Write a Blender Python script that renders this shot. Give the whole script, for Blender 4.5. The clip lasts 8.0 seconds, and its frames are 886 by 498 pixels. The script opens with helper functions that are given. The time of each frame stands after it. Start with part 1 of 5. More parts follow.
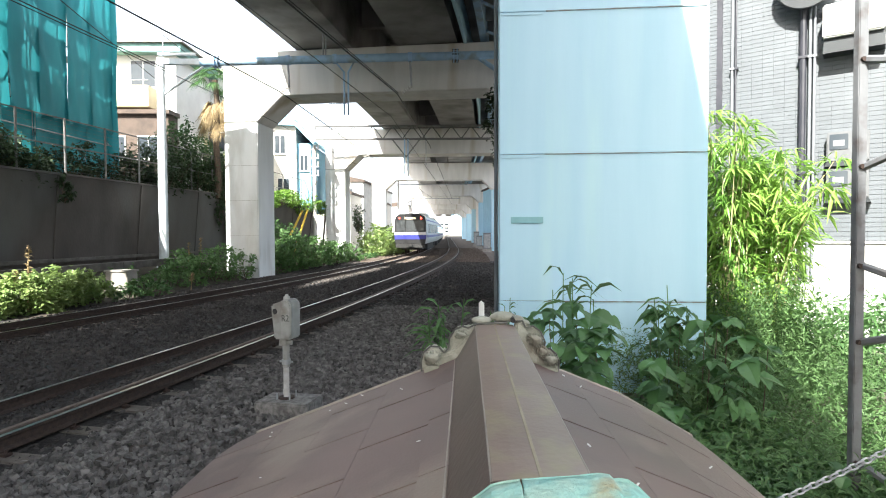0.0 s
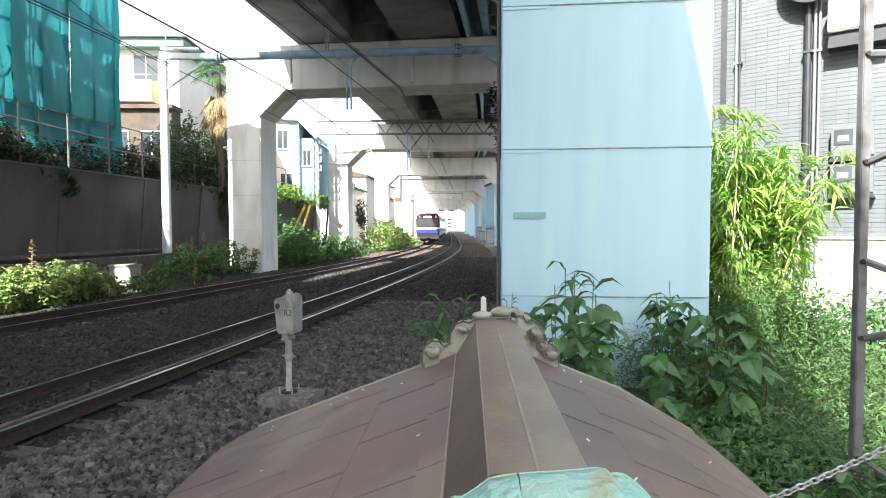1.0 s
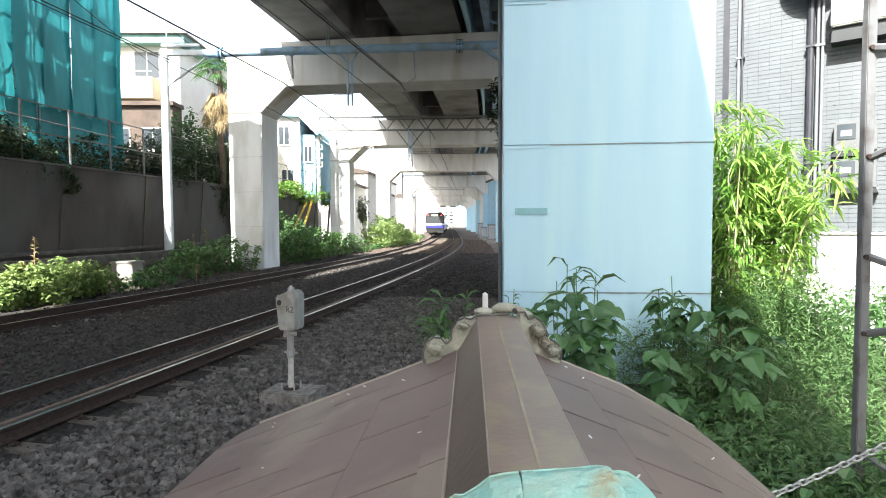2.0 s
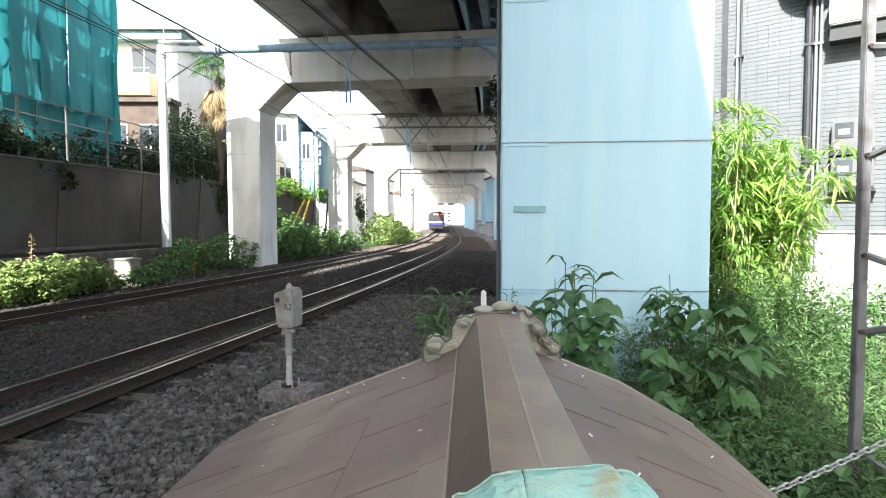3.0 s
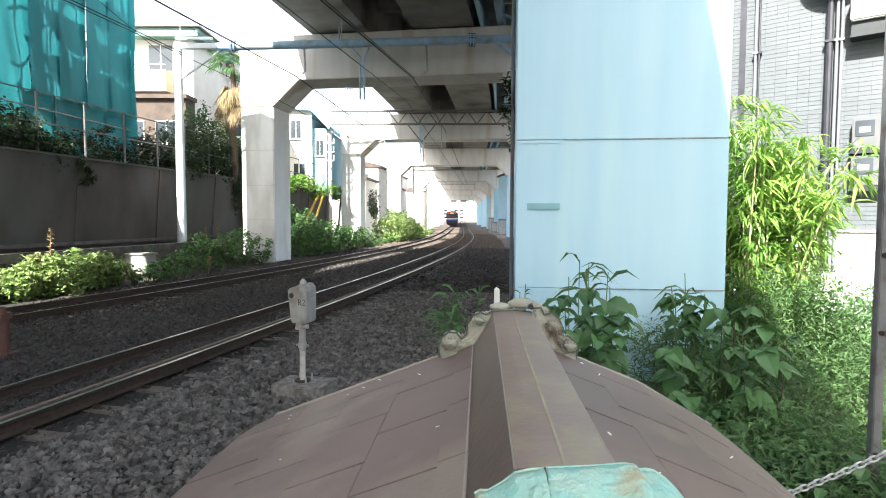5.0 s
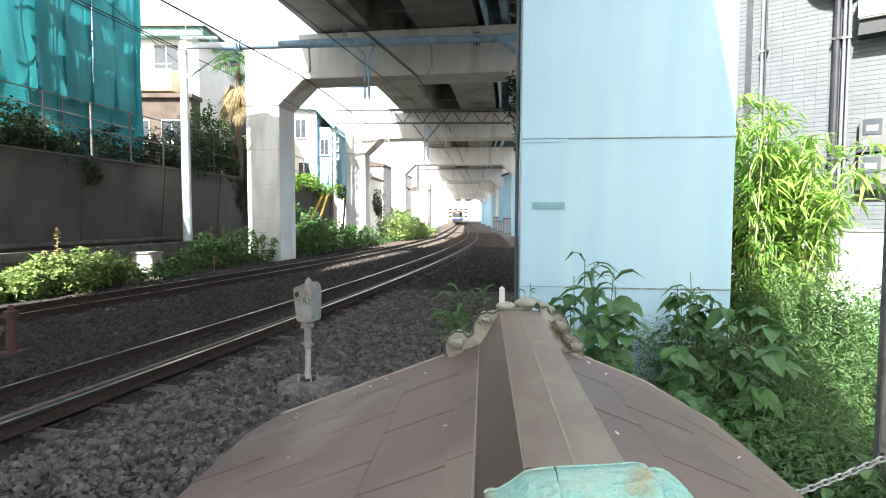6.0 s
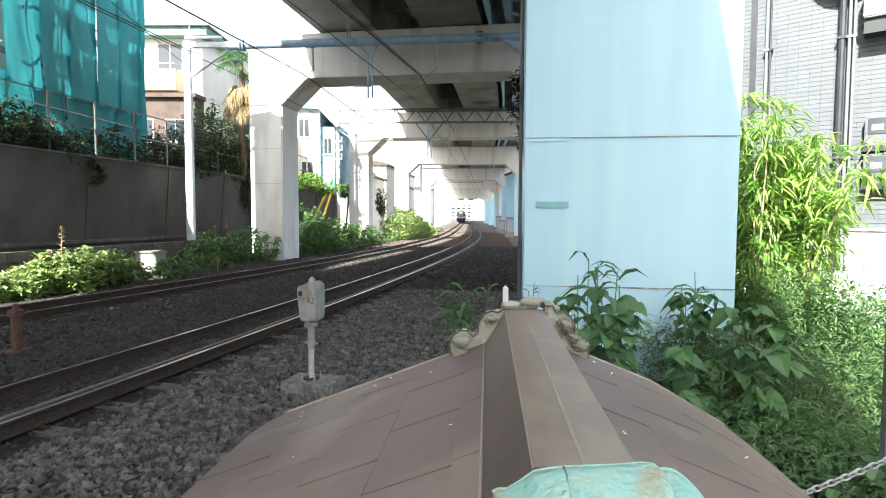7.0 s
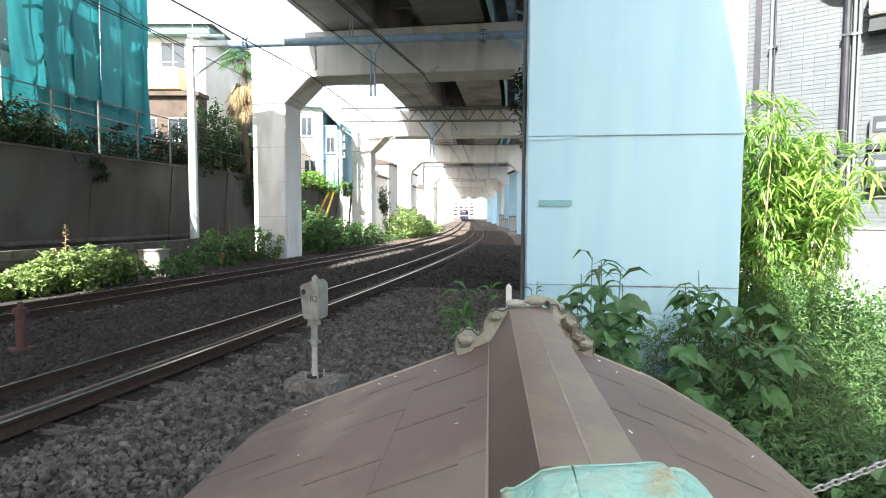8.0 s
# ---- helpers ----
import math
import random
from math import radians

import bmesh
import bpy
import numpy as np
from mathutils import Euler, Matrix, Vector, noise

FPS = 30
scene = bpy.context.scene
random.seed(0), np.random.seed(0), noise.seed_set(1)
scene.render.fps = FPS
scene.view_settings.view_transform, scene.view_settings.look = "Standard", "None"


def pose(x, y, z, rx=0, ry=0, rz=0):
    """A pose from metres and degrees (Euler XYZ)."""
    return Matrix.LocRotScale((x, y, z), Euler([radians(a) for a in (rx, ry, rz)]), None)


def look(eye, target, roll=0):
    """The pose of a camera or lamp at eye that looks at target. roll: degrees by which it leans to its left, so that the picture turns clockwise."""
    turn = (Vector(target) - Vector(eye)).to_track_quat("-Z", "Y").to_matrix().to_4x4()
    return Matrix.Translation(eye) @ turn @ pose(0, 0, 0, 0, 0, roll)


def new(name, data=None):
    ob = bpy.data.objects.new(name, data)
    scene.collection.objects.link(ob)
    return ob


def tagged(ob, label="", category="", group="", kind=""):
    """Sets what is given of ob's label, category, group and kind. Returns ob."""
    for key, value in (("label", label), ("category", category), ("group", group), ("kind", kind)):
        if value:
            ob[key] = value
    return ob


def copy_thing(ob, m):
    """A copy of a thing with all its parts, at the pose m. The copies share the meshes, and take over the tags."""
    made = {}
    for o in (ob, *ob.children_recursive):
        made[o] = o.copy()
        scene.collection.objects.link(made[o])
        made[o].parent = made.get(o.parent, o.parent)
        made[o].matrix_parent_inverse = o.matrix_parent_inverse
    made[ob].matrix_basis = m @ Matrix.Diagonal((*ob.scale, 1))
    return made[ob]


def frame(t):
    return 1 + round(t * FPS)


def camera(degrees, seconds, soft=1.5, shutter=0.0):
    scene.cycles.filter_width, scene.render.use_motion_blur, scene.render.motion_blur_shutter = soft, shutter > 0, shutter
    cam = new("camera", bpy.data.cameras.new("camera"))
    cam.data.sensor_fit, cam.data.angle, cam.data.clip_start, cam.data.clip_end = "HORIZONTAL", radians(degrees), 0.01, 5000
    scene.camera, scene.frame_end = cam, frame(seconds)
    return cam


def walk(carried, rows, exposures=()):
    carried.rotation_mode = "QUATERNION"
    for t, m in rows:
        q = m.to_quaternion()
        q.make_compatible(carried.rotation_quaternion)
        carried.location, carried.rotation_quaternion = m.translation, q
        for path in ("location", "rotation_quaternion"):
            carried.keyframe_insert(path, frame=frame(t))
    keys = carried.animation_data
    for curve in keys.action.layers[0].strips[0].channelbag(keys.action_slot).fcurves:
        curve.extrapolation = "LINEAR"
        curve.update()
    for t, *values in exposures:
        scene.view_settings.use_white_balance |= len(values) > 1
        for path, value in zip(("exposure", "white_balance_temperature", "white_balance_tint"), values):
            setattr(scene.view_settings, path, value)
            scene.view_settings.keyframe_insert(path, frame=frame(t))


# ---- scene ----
cam = camera(76.2, 8.0, soft=1.05)
# seconds, sway of the camera in metres (sideways, forward, up), turn to the left, tilt down and lean in degrees
SWAY = [
    (0.0, 0.0000, -0.0003, 0.0000, -1.490, 1.660, -0.210),
    (0.5, 0.0037, -0.0000, 0.0010, -1.688, 1.932, 0.095),
    (1.0, 0.0059, -0.0023, -0.0001, -1.215, 2.156, -0.129),
    (1.5, 0.0095, 0.0040, -0.0011, -0.972, 2.364, -0.308),
    (3.0, 0.0012, 0.0069, 0.0009, -1.255, 2.788, -0.150),
    (3.5, 0.0012, 0.0082, -0.0018, -0.930, 2.850, -0.226),
    (4.0, -0.0061, 0.0064, -0.0016, -0.597, 2.900, 0.002),
    (4.5, -0.0105, 0.0089, -0.0011, -0.290, 3.002, 0.143),
    (6.0, -0.0193, 0.0059, 0.0006, 0.440, 3.199, 0.190),
    (6.5, -0.0241, 0.0068, -0.0003, 0.615, 3.224, 0.207),
    (7.0, -0.0257, 0.0111, -0.0019, 0.740, 3.259, 0.226),
    (7.5, -0.0283, 0.0134, -0.0009, 0.879, 3.355, 0.149),
    (8.0, -0.0319, 0.0142, -0.0018, 1.006, 3.422, 0.220),
]


def eye_pose(x, y, z, turn, tilt, lean):
    ahead = Vector((-math.sin(radians(turn)) * math.cos(radians(tilt)), math.cos(radians(turn)) * math.cos(radians(tilt)), -math.sin(radians(tilt))))
    eye = Vector((x, y, 2.0 + z))
    return look(eye, eye + ahead, lean)


walk(cam, [(row[0], eye_pose(*row[1:])) for row in SWAY], exposures=[(0.0, 2.24, 6300, 8.5), (8.0, 2.33, 6300, 8.5)])

# ---- light ----
SUN_WAY = Vector((0.48, 1.05, -1.0)).normalized()      # the way the sunlight travels
world = bpy.data.worlds.new("sky")
scene.world = world
world.use_nodes = True
wn = world.node_tree
sky = wn.nodes.new("ShaderNodeTexSky")
sky.sky_type, sky.sun_disc = "NISHITA", False
sky.sun_elevation = math.asin(-SUN_WAY.z)
sky.sun_rotation = math.atan2(-SUN_WAY.x, -SUN_WAY.y)
sky.dust_density, sky.air_density = 5.0, 1.0
haze = wn.nodes.new("ShaderNodeMix")                    # thin bright haze over the whole sky
haze.data_type = "RGBA"
haze.inputs[0].default_value = 0.65
haze.inputs[7].default_value = (2.9, 2.95, 3.0, 1)
wn.links.new(sky.outputs[0], haze.inputs[6])
wn.links.new(haze.outputs[2], wn.nodes["Background"].inputs[0])
wn.nodes["Background"].inputs[1].default_value = 0.15
sun = new("sun", bpy.data.lights.new("sun", "SUN"))
sun.data.energy, sun.data.angle, sun.data.color = 4.8, radians(0.5), (1.0, 0.95, 0.86)
sun.matrix_world = look((0, 0, 60), Vector((0, 0, 60)) + SUN_WAY)


# ---- materials ----
def mat(name, base, alt=None, scale=4.0, rough=0.8, metal=0.0, bump=0.2, fine=40.0, stain=None, stain_scale=1.0,
        spread=0.15, stretch=(1, 1, 1), translucent=0.0, alpha=1.0, transmission=0.0):
    """A surface of two colours mixed by noise, with fine grain, a wider stain and relief."""
    m = bpy.data.materials.new(name)
    m.use_nodes = True
    n, l = m.node_tree.nodes, m.node_tree.links
    p = n["Principled BSDF"]
    geo = n.new("ShaderNodeTexCoord")
    mp = n.new("ShaderNodeMapping")
    mp.inputs["Scale"].default_value = stretch
    l.new(geo.outputs["Object"], mp.inputs[0])

    def tex(s, detail):
        t = n.new("ShaderNodeTexNoise")
        t.inputs["Scale"].default_value, t.inputs["Detail"].default_value = s, detail
        l.new(mp.outputs[0], t.inputs["Vector"])
        return t.outputs[0]

    def mix(fac, a, b):
        x = n.new("ShaderNodeMix")
        x.data_type = "RGBA"
        l.new(fac, x.inputs[0])
        for k, v in ((6, a), (7, b)):
            if isinstance(v, tuple):
                x.inputs[k].default_value = (*v, 1)
            else:
                l.new(v, x.inputs[k])
        return x.outputs[2]

    def ramp(src, a, b):
        r = n.new("ShaderNodeMapRange")
        r.inputs[1].default_value, r.inputs[2].default_value = a, b
        l.new(src, r.inputs[0])
        return r.outputs[0]

    alt = alt or tuple(c * 0.75 for c in base)
    colour = mix(ramp(tex(scale, 6), 0.35, 0.65), base, alt)
    if stain:
        colour = mix(ramp(tex(stain_scale, 5), 0.52, 0.72), colour, stain)
    info = n.new("ShaderNodeObjectInfo")
    isl = n.new("ShaderNodeNewGeometry")
    add = n.new("ShaderNodeMath")
    add.operation = "ADD"
    l.new(info.outputs["Random"], add.inputs[0])
    l.new(isl.outputs["Random Per Island"], add.inputs[1])
    hsv = n.new("ShaderNodeHueSaturation")
    r = n.new("ShaderNodeMapRange")
    r.inputs[2].default_value = 2.0
    r.inputs[3].default_value, r.inputs[4].default_value = 1 - spread, 1 + spread
    l.new(add.outputs[0], r.inputs[0])
    l.new(r.outputs[0], hsv.inputs["Value"])
    l.new(colour, hsv.inputs["Color"])
    l.new(hsv.outputs[0], p.inputs["Base Color"])
    p.inputs["Roughness"].default_value, p.inputs["Metallic"].default_value = rough, metal
    p.inputs["Transmission Weight"].default_value = transmission
    p.inputs["Alpha"].default_value = alpha
    if bump:
        b = n.new("ShaderNodeBump")
        b.inputs["Strength"].default_value, b.inputs["Distance"].default_value = bump, 0.02
        l.new(tex(fine, 4), b.inputs["Height"])
        l.new(b.outputs[0], p.inputs["Normal"])
    if translucent:
        t = n.new("ShaderNodeBsdfTranslucent")
        l.new(hsv.outputs[0], t.inputs[0])
        s = n.new("ShaderNodeMixShader")
        s.inputs[0].default_value = translucent
        l.new(p.outputs[0], s.inputs[1])
        l.new(t.outputs[0], s.inputs[2])
        l.new(s.outputs[0], n["Material Output"].inputs[0])
    return m


def glow(name, colour, strength):
    m = mat(name, colour, colour, bump=0)
    p = m.node_tree.nodes["Principled BSDF"]
    p.inputs["Emission Color"].default_value = (*colour, 1)
    p.inputs["Emission Strength"].default_value = strength
    return m


M = {
    "earth": mat("earth", (0.10, 0.085, 0.065), (0.05, 0.05, 0.035), 1.5, 0.95, bump=0.8, fine=12),
    # bed much darker than its stones: the crevice shade is put into its colour
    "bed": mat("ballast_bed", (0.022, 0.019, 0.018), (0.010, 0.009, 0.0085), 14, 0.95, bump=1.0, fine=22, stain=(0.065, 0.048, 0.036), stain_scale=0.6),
    # far ballast: rusty brown, with the brightness of the sunlit stretch in the colour
    "bedwarm": mat("sunlit_rusty_bed", (0.105, 0.082, 0.066), (0.06, 0.047, 0.039), 6, 0.95, bump=1.0, fine=22, stain=(0.13, 0.098, 0.075), stain_scale=0.5),
    "stonewarm": mat("sunlit_rusty_stone", (0.16, 0.125, 0.10), (0.085, 0.066, 0.054), 9, 0.92, bump=0.3, fine=60, spread=0.5),
    "stone": mat("ballast_stone", (0.14, 0.132, 0.126), (0.05, 0.046, 0.043), 7, 0.9, bump=0.4, fine=60, spread=0.7),
    "rust": mat("rusted_steel", (0.05, 0.032, 0.025), (0.028, 0.019, 0.016), 20, 0.85, 0.1, 0.3, 60),
    "checkrust": mat("dull_rust", (0.14, 0.105, 0.088), (0.085, 0.062, 0.052), 16, 0.8, 0.0, 0.2, 60),
    "railtop": mat("worn_rail_head", (0.55, 0.53, 0.50), (0.4, 0.38, 0.36), 30, 0.28, 1.0, 0.05, 80),
    "sleeper": mat("sleeper_concrete", (0.135, 0.12, 0.105), (0.085, 0.072, 0.062), 6, 0.9, bump=0.4, fine=40, stain=(0.08, 0.055, 0.04), stain_scale=3),
    "concrete": mat("viaduct_concrete", (0.68, 0.665, 0.64), (0.57, 0.557, 0.535), 0.9, 0.88, bump=0.25, fine=18, stain=(0.45, 0.40, 0.31), stain_scale=0.55, stretch=(1.6, 1.6, 0.3)),
    "white": mat("painted_concrete", (0.74, 0.76, 0.76), (0.65, 0.67, 0.67), 1.2, 0.8, bump=0.15, fine=20, stain=(0.42, 0.42, 0.38), stain_scale=0.6, stretch=(1, 1, 0.3)),
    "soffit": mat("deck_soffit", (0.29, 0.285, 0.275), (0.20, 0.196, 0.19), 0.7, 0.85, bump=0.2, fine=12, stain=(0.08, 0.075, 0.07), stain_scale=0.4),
    "blue": mat("pale_blue_steel", (0.445, 0.665, 0.785), (0.40, 0.63, 0.755), 1.4, 0.55, bump=0.06, fine=6, stain=(0.46, 0.69, 0.77), stain_scale=1.1, spread=0.02, stretch=(2.2, 2.2, 0.18)),
    "steelblue": mat("blue_grey_paint", (0.40, 0.60, 0.80), (0.34, 0.53, 0.72), 3, 0.5, 0.0, 0.1, 30, stain=(0.30, 0.36, 0.40), stain_scale=2),
    "galv": mat("galvanised_steel", (0.42, 0.43, 0.44), (0.30, 0.31, 0.32), 5, 0.5, 0.6, 0.1, 40),
    "darkwall": mat("stained_retaining_wall", (0.108, 0.096, 0.089), (0.07, 0.062, 0.058), 0.8, 0.92, bump=0.4, fine=14, stain=(0.135, 0.145, 0.145), stain_scale=0.22, stretch=(1, 1, 0.5)),
    "kerb": mat("old_concrete", (0.3, 0.28, 0.26), (0.2, 0.19, 0.17), 3, 0.9, bump=0.5, fine=30),
    "roof": mat("brown_slate", (0.152, 0.104, 0.092), (0.112, 0.078, 0.07), 2.2, 0.55, bump=0.10, fine=140, stain=(0.215, 0.17, 0.14), stain_scale=2.6, spread=0.06),
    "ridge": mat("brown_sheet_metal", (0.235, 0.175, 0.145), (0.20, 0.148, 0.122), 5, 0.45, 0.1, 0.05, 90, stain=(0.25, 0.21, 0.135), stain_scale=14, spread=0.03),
    # ridge metal again, darkened to carry the shade of the side face
    "ridgeside": mat("brown_sheet_metal_shaded", (0.165, 0.122, 0.105), (0.13, 0.10, 0.085), 5, 0.5, 0.1, 0.1, 60, spread=0.03),
    "patina": mat("weathered_copper", (0.27, 0.56, 0.50), (0.38, 0.56, 0.47), 22, 0.7, 0.0, 0.5, 90, stain=(0.38, 0.30, 0.15), stain_scale=16, spread=0.05),
    "oldtin": mat("grey_ornament_metal", (0.36, 0.365, 0.305), (0.25, 0.255, 0.205), 14, 0.6, 0.1, 0.5, 50, stain=(0.17, 0.145, 0.105), stain_scale=10, spread=0.05),
    "tinrim": mat("dark_tin_edge", (0.13, 0.13, 0.115), (0.08, 0.08, 0.07), 20, 0.6, 0.2, 0.3, 60),
    "box": mat("grey_cast_box", (0.36, 0.36, 0.34), (0.28, 0.28, 0.265), 8, 0.6, 0.2, 0.2, 60, stain=(0.2, 0.18, 0.15), stain_scale=4),
    "black": mat("black_rubber", (0.02, 0.02, 0.02), (0.03, 0.03, 0.03), 8, 0.7, bump=0.1),
    "net": mat("teal_mesh_sheet", (0.045, 0.31, 0.345), (0.03, 0.22, 0.25), 0.8, 0.7, bump=0.5, fine=3, translucent=0.4, stretch=(1, 1, 0.3)),
    "leaf": mat("leaf_green", (0.09, 0.185, 0.06), (0.05, 0.12, 0.038), 1.2, 0.55, bump=0.1, spread=0.45, translucent=0.35),
    "bright": mat("bamboo_leaf", (0.27, 0.42, 0.09), (0.10, 0.22, 0.035), 1.0, 0.38, bump=0.1, spread=0.45, translucent=0.4),
    "kudzu": mat("broad_leaf", (0.085, 0.19, 0.06), (0.05, 0.125, 0.04), 2, 0.45, bump=0.1, spread=0.4, translucent=0.3),
    "dry": mat("dry_stem", (0.36, 0.27, 0.14), (0.24, 0.18, 0.1), 6, 0.9),
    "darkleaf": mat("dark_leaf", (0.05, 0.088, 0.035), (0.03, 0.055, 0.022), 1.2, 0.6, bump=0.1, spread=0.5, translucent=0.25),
    "bark": mat("bark", (0.14, 0.10, 0.07), (0.08, 0.06, 0.045), 12, 0.95, bump=0.8, fine=25),
    "housewhite": mat("white_render", (0.72, 0.70, 0.66), (0.66, 0.64, 0.6), 1.2, 0.85, bump=0.1),
    "cream": mat("cream_render", (0.68, 0.58, 0.38), (0.6, 0.52, 0.35), 1.2, 0.85, bump=0.1),
    "houseblue": mat("blue_siding", (0.28, 0.52, 0.66), (0.24, 0.46, 0.6), 1.2, 0.7, bump=0.1),
    "houseroof": mat("house_roof", (0.16, 0.30, 0.27), (0.12, 0.22, 0.2), 2, 0.7),
    "brownhouse": mat("brown_fascia", (0.085, 0.062, 0.048), (0.055, 0.04, 0.032), 2, 0.8),
    "glass": mat("window_glass", (0.05, 0.06, 0.07), (0.04, 0.05, 0.06), 2, 0.08, bump=0, spread=0.3),
    "tile": mat("grey_wall_tile", (0.098, 0.110, 0.121), (0.084, 0.095, 0.105), 2, 0.45, bump=0.08, fine=40, spread=0.1),
    "grout": mat("tile_joint", (0.04, 0.042, 0.045), (0.03, 0.032, 0.034), 3, 0.9),
    "plain": mat("pale_wall_base", (0.62, 0.62, 0.60), (0.52, 0.52, 0.5), 1.5, 0.85),
    "darkpipe": mat("black_pipe", (0.025, 0.027, 0.035), (0.04, 0.04, 0.05), 3, 0.4, bump=0.05),
    "greypipe": mat("grey_pipe", (0.17, 0.185, 0.20), (0.14, 0.15, 0.165), 3, 0.5, bump=0.05),
    "yellow": mat("yellow_guard", (0.72, 0.50, 0.05), (0.6, 0.4, 0.05), 6, 0.6),
    "trainsteel": mat("brushed_stainless", (0.62, 0.63, 0.64), (0.55, 0.56, 0.57), 3, 0.35, 0.8, 0.02),
    "trainwhite": mat("cream_band", (0.58, 0.58, 0.60), (0.55, 0.55, 0.57), 3, 0.4, bump=0),
    "trainblue": mat("indigo_band", (0.035, 0.04, 0.27), (0.03, 0.035, 0.23), 3, 0.35, bump=0),
    "trainface": mat("black_cab_mask", (0.015, 0.015, 0.017), (0.012, 0.012, 0.013), 3, 0.4, bump=0),
    "underframe": mat("dark_underframe", (0.02, 0.02, 0.02), (0.014, 0.014, 0.014), 6, 0.8, 0.0),
    "tail": glow("red_tail_lamp", (0.9, 0.03, 0.02), 4.0),
    "signglow": glow("destination_display", (0.9, 0.75, 0.5), 0.15),
    "wire": mat("wire", (0.02, 0.019, 0.018), (0.015, 0.015, 0.015), 5, 0.7, 0.0, 0),
    "porcelain": mat("insulator", (0.5, 0.48, 0.45), (0.35, 0.33, 0.3), 8, 0.3, bump=0),
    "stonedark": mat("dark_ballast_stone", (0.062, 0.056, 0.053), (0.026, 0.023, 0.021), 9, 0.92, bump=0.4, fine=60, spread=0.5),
    "bluerust": mat("rust_streaked_blue", (0.30, 0.40, 0.44), (0.21, 0.17, 0.15), 9, 0.7, bump=0.3, spread=0.02),
    "plate": mat("grey_green_plate", (0.20, 0.40, 0.44), (0.17, 0.36, 0.40), 6, 0.5, bump=0.05),
    "redrust": mat("red_rust", (0.11, 0.05, 0.042), (0.075, 0.035, 0.03), 10, 0.8, bump=0.3),
    "fencepost": mat("weathered_post", (0.20, 0.205, 0.20), (0.14, 0.136, 0.13), 8, 0.7, 0.2, 0.2),
    "polepaint": mat("pale_pole_paint", (0.56, 0.62, 0.66), (0.50, 0.56, 0.60), 3, 0.55, bump=0.06, stain=(0.42, 0.45, 0.46), stain_scale=1.5),
    "seam": mat("yellowed_seam", (0.33, 0.285, 0.2), (0.26, 0.215, 0.145), 12, 0.6, bump=0.1),
    "frame": mat("white_paint", (0.74, 0.74, 0.72), (0.68, 0.68, 0.66), 4, 0.6, bump=0.05),
    "meter": mat("grey_meter_case", (0.10, 0.105, 0.11), (0.085, 0.09, 0.094), 4, 0.5, bump=0.05),
    "mastgrey": mat("grey_mast_paint", (0.15, 0.156, 0.165), (0.12, 0.125, 0.132), 6, 0.6, 0.0, 0.15, stain=(0.07, 0.06, 0.055), stain_scale=6),
    "cane": mat("bamboo_cane", (0.48, 0.42, 0.24), (0.32, 0.31, 0.15), 3, 0.6, bump=0.1),
    "postwhite": mat("chalky_white_post", (0.52, 0.52, 0.52), (0.38, 0.36, 0.33), 10, 0.6, bump=0.2),
    "ink": mat("dark_stencil_paint", (0.06, 0.06, 0.055), (0.09, 0.09, 0.08), 20, 0.8, bump=0),
    "underlay": mat("dark_underlay", (0.03, 0.025, 0.022), (0.02, 0.017, 0.015), 6, 0.9),
    "paleedge": mat("pale_edge_strip", (0.29, 0.255, 0.215), (0.24, 0.21, 0.18), 12, 0.5, bump=0.1),
    "pad": mat("rough_footing_concrete", (0.22, 0.21, 0.20), (0.11, 0.105, 0.10), 14, 0.95, bump=0.8, fine=40, stain=(0.08, 0.075, 0.07), stain_scale=9),
    "trough": mat("dark_old_concrete", (0.15, 0.14, 0.13), (0.09, 0.085, 0.078), 3, 0.9, bump=0.5, fine=30),
    # leaf colour raised beyond plain foliage, with the sunlight put into it
    "sunbush": mat("sunlit_bush_leaf", (0.36, 0.47, 0.17), (0.22, 0.33, 0.10), 1.2, 0.45, bump=0.1, spread=0.35, translucent=0.35),
    "weed": mat("soft_weed_leaf", (0.135, 0.245, 0.085), (0.08, 0.16, 0.05), 1.2, 0.55, bump=0.1, spread=0.45, translucent=0.4),
    "cabglass": mat("tinted_cab_glass", (0.05, 0.055, 0.058), (0.04, 0.045, 0.048), 2, 0.16, bump=0, spread=0.05),
    "sign": mat("dark_sign_back", (0.025, 0.03, 0.033), (0.02, 0.023, 0.026), 3, 0.5, 0.2),
}


# ---- mesh helpers ----
def part(name, bm, material, parent=None, label="", smooth=False):
    """Links a bmesh as one mesh object, under a thing or part if one is given."""
    me = bpy.data.meshes.new(name)
    bm.to_mesh(me)
    bm.free()
    for p in me.polygons:
        p.use_smooth = smooth
    for m in (material if isinstance(material, (list, tuple)) else [material]):
        me.materials.append(m)
    ob = new(name, me)
    if parent is not None:
        ob.parent = parent
    return tagged(ob, label)


def thing(name, label, category, m=None, group="", kind=""):
    ob = new(name)
    ob.empty_display_size = 0.2
    if m is not None:
        ob.matrix_basis = m
    return tagged(ob, label, category, group, kind)


def block(bm, x0, x1, y0, y1, z0, z1, m=None, bevel=0.0):
    r = bmesh.ops.create_cube(bm, size=1)["verts"]
    for v in r:
        v.co = Vector((x0 + (v.co.x + 0.5) * (x1 - x0), y0 + (v.co.y + 0.5) * (y1 - y0), z0 + (v.co.z + 0.5) * (z1 - z0)))
    if bevel:
        edges = {e for v in r for e in v.link_edges}
        made = bmesh.ops.bevel(bm, geom=list(edges), offset=bevel, segments=2, affect="EDGES")
        r = list({v for f in made["faces"] for v in f.verts} | {v for v in r if v.is_valid})
    if m is not None:
        bmesh.ops.transform(bm, matrix=m, verts=r)
    return bm


def box(*a, **k):
    return block(bmesh.new(), *a, **k)


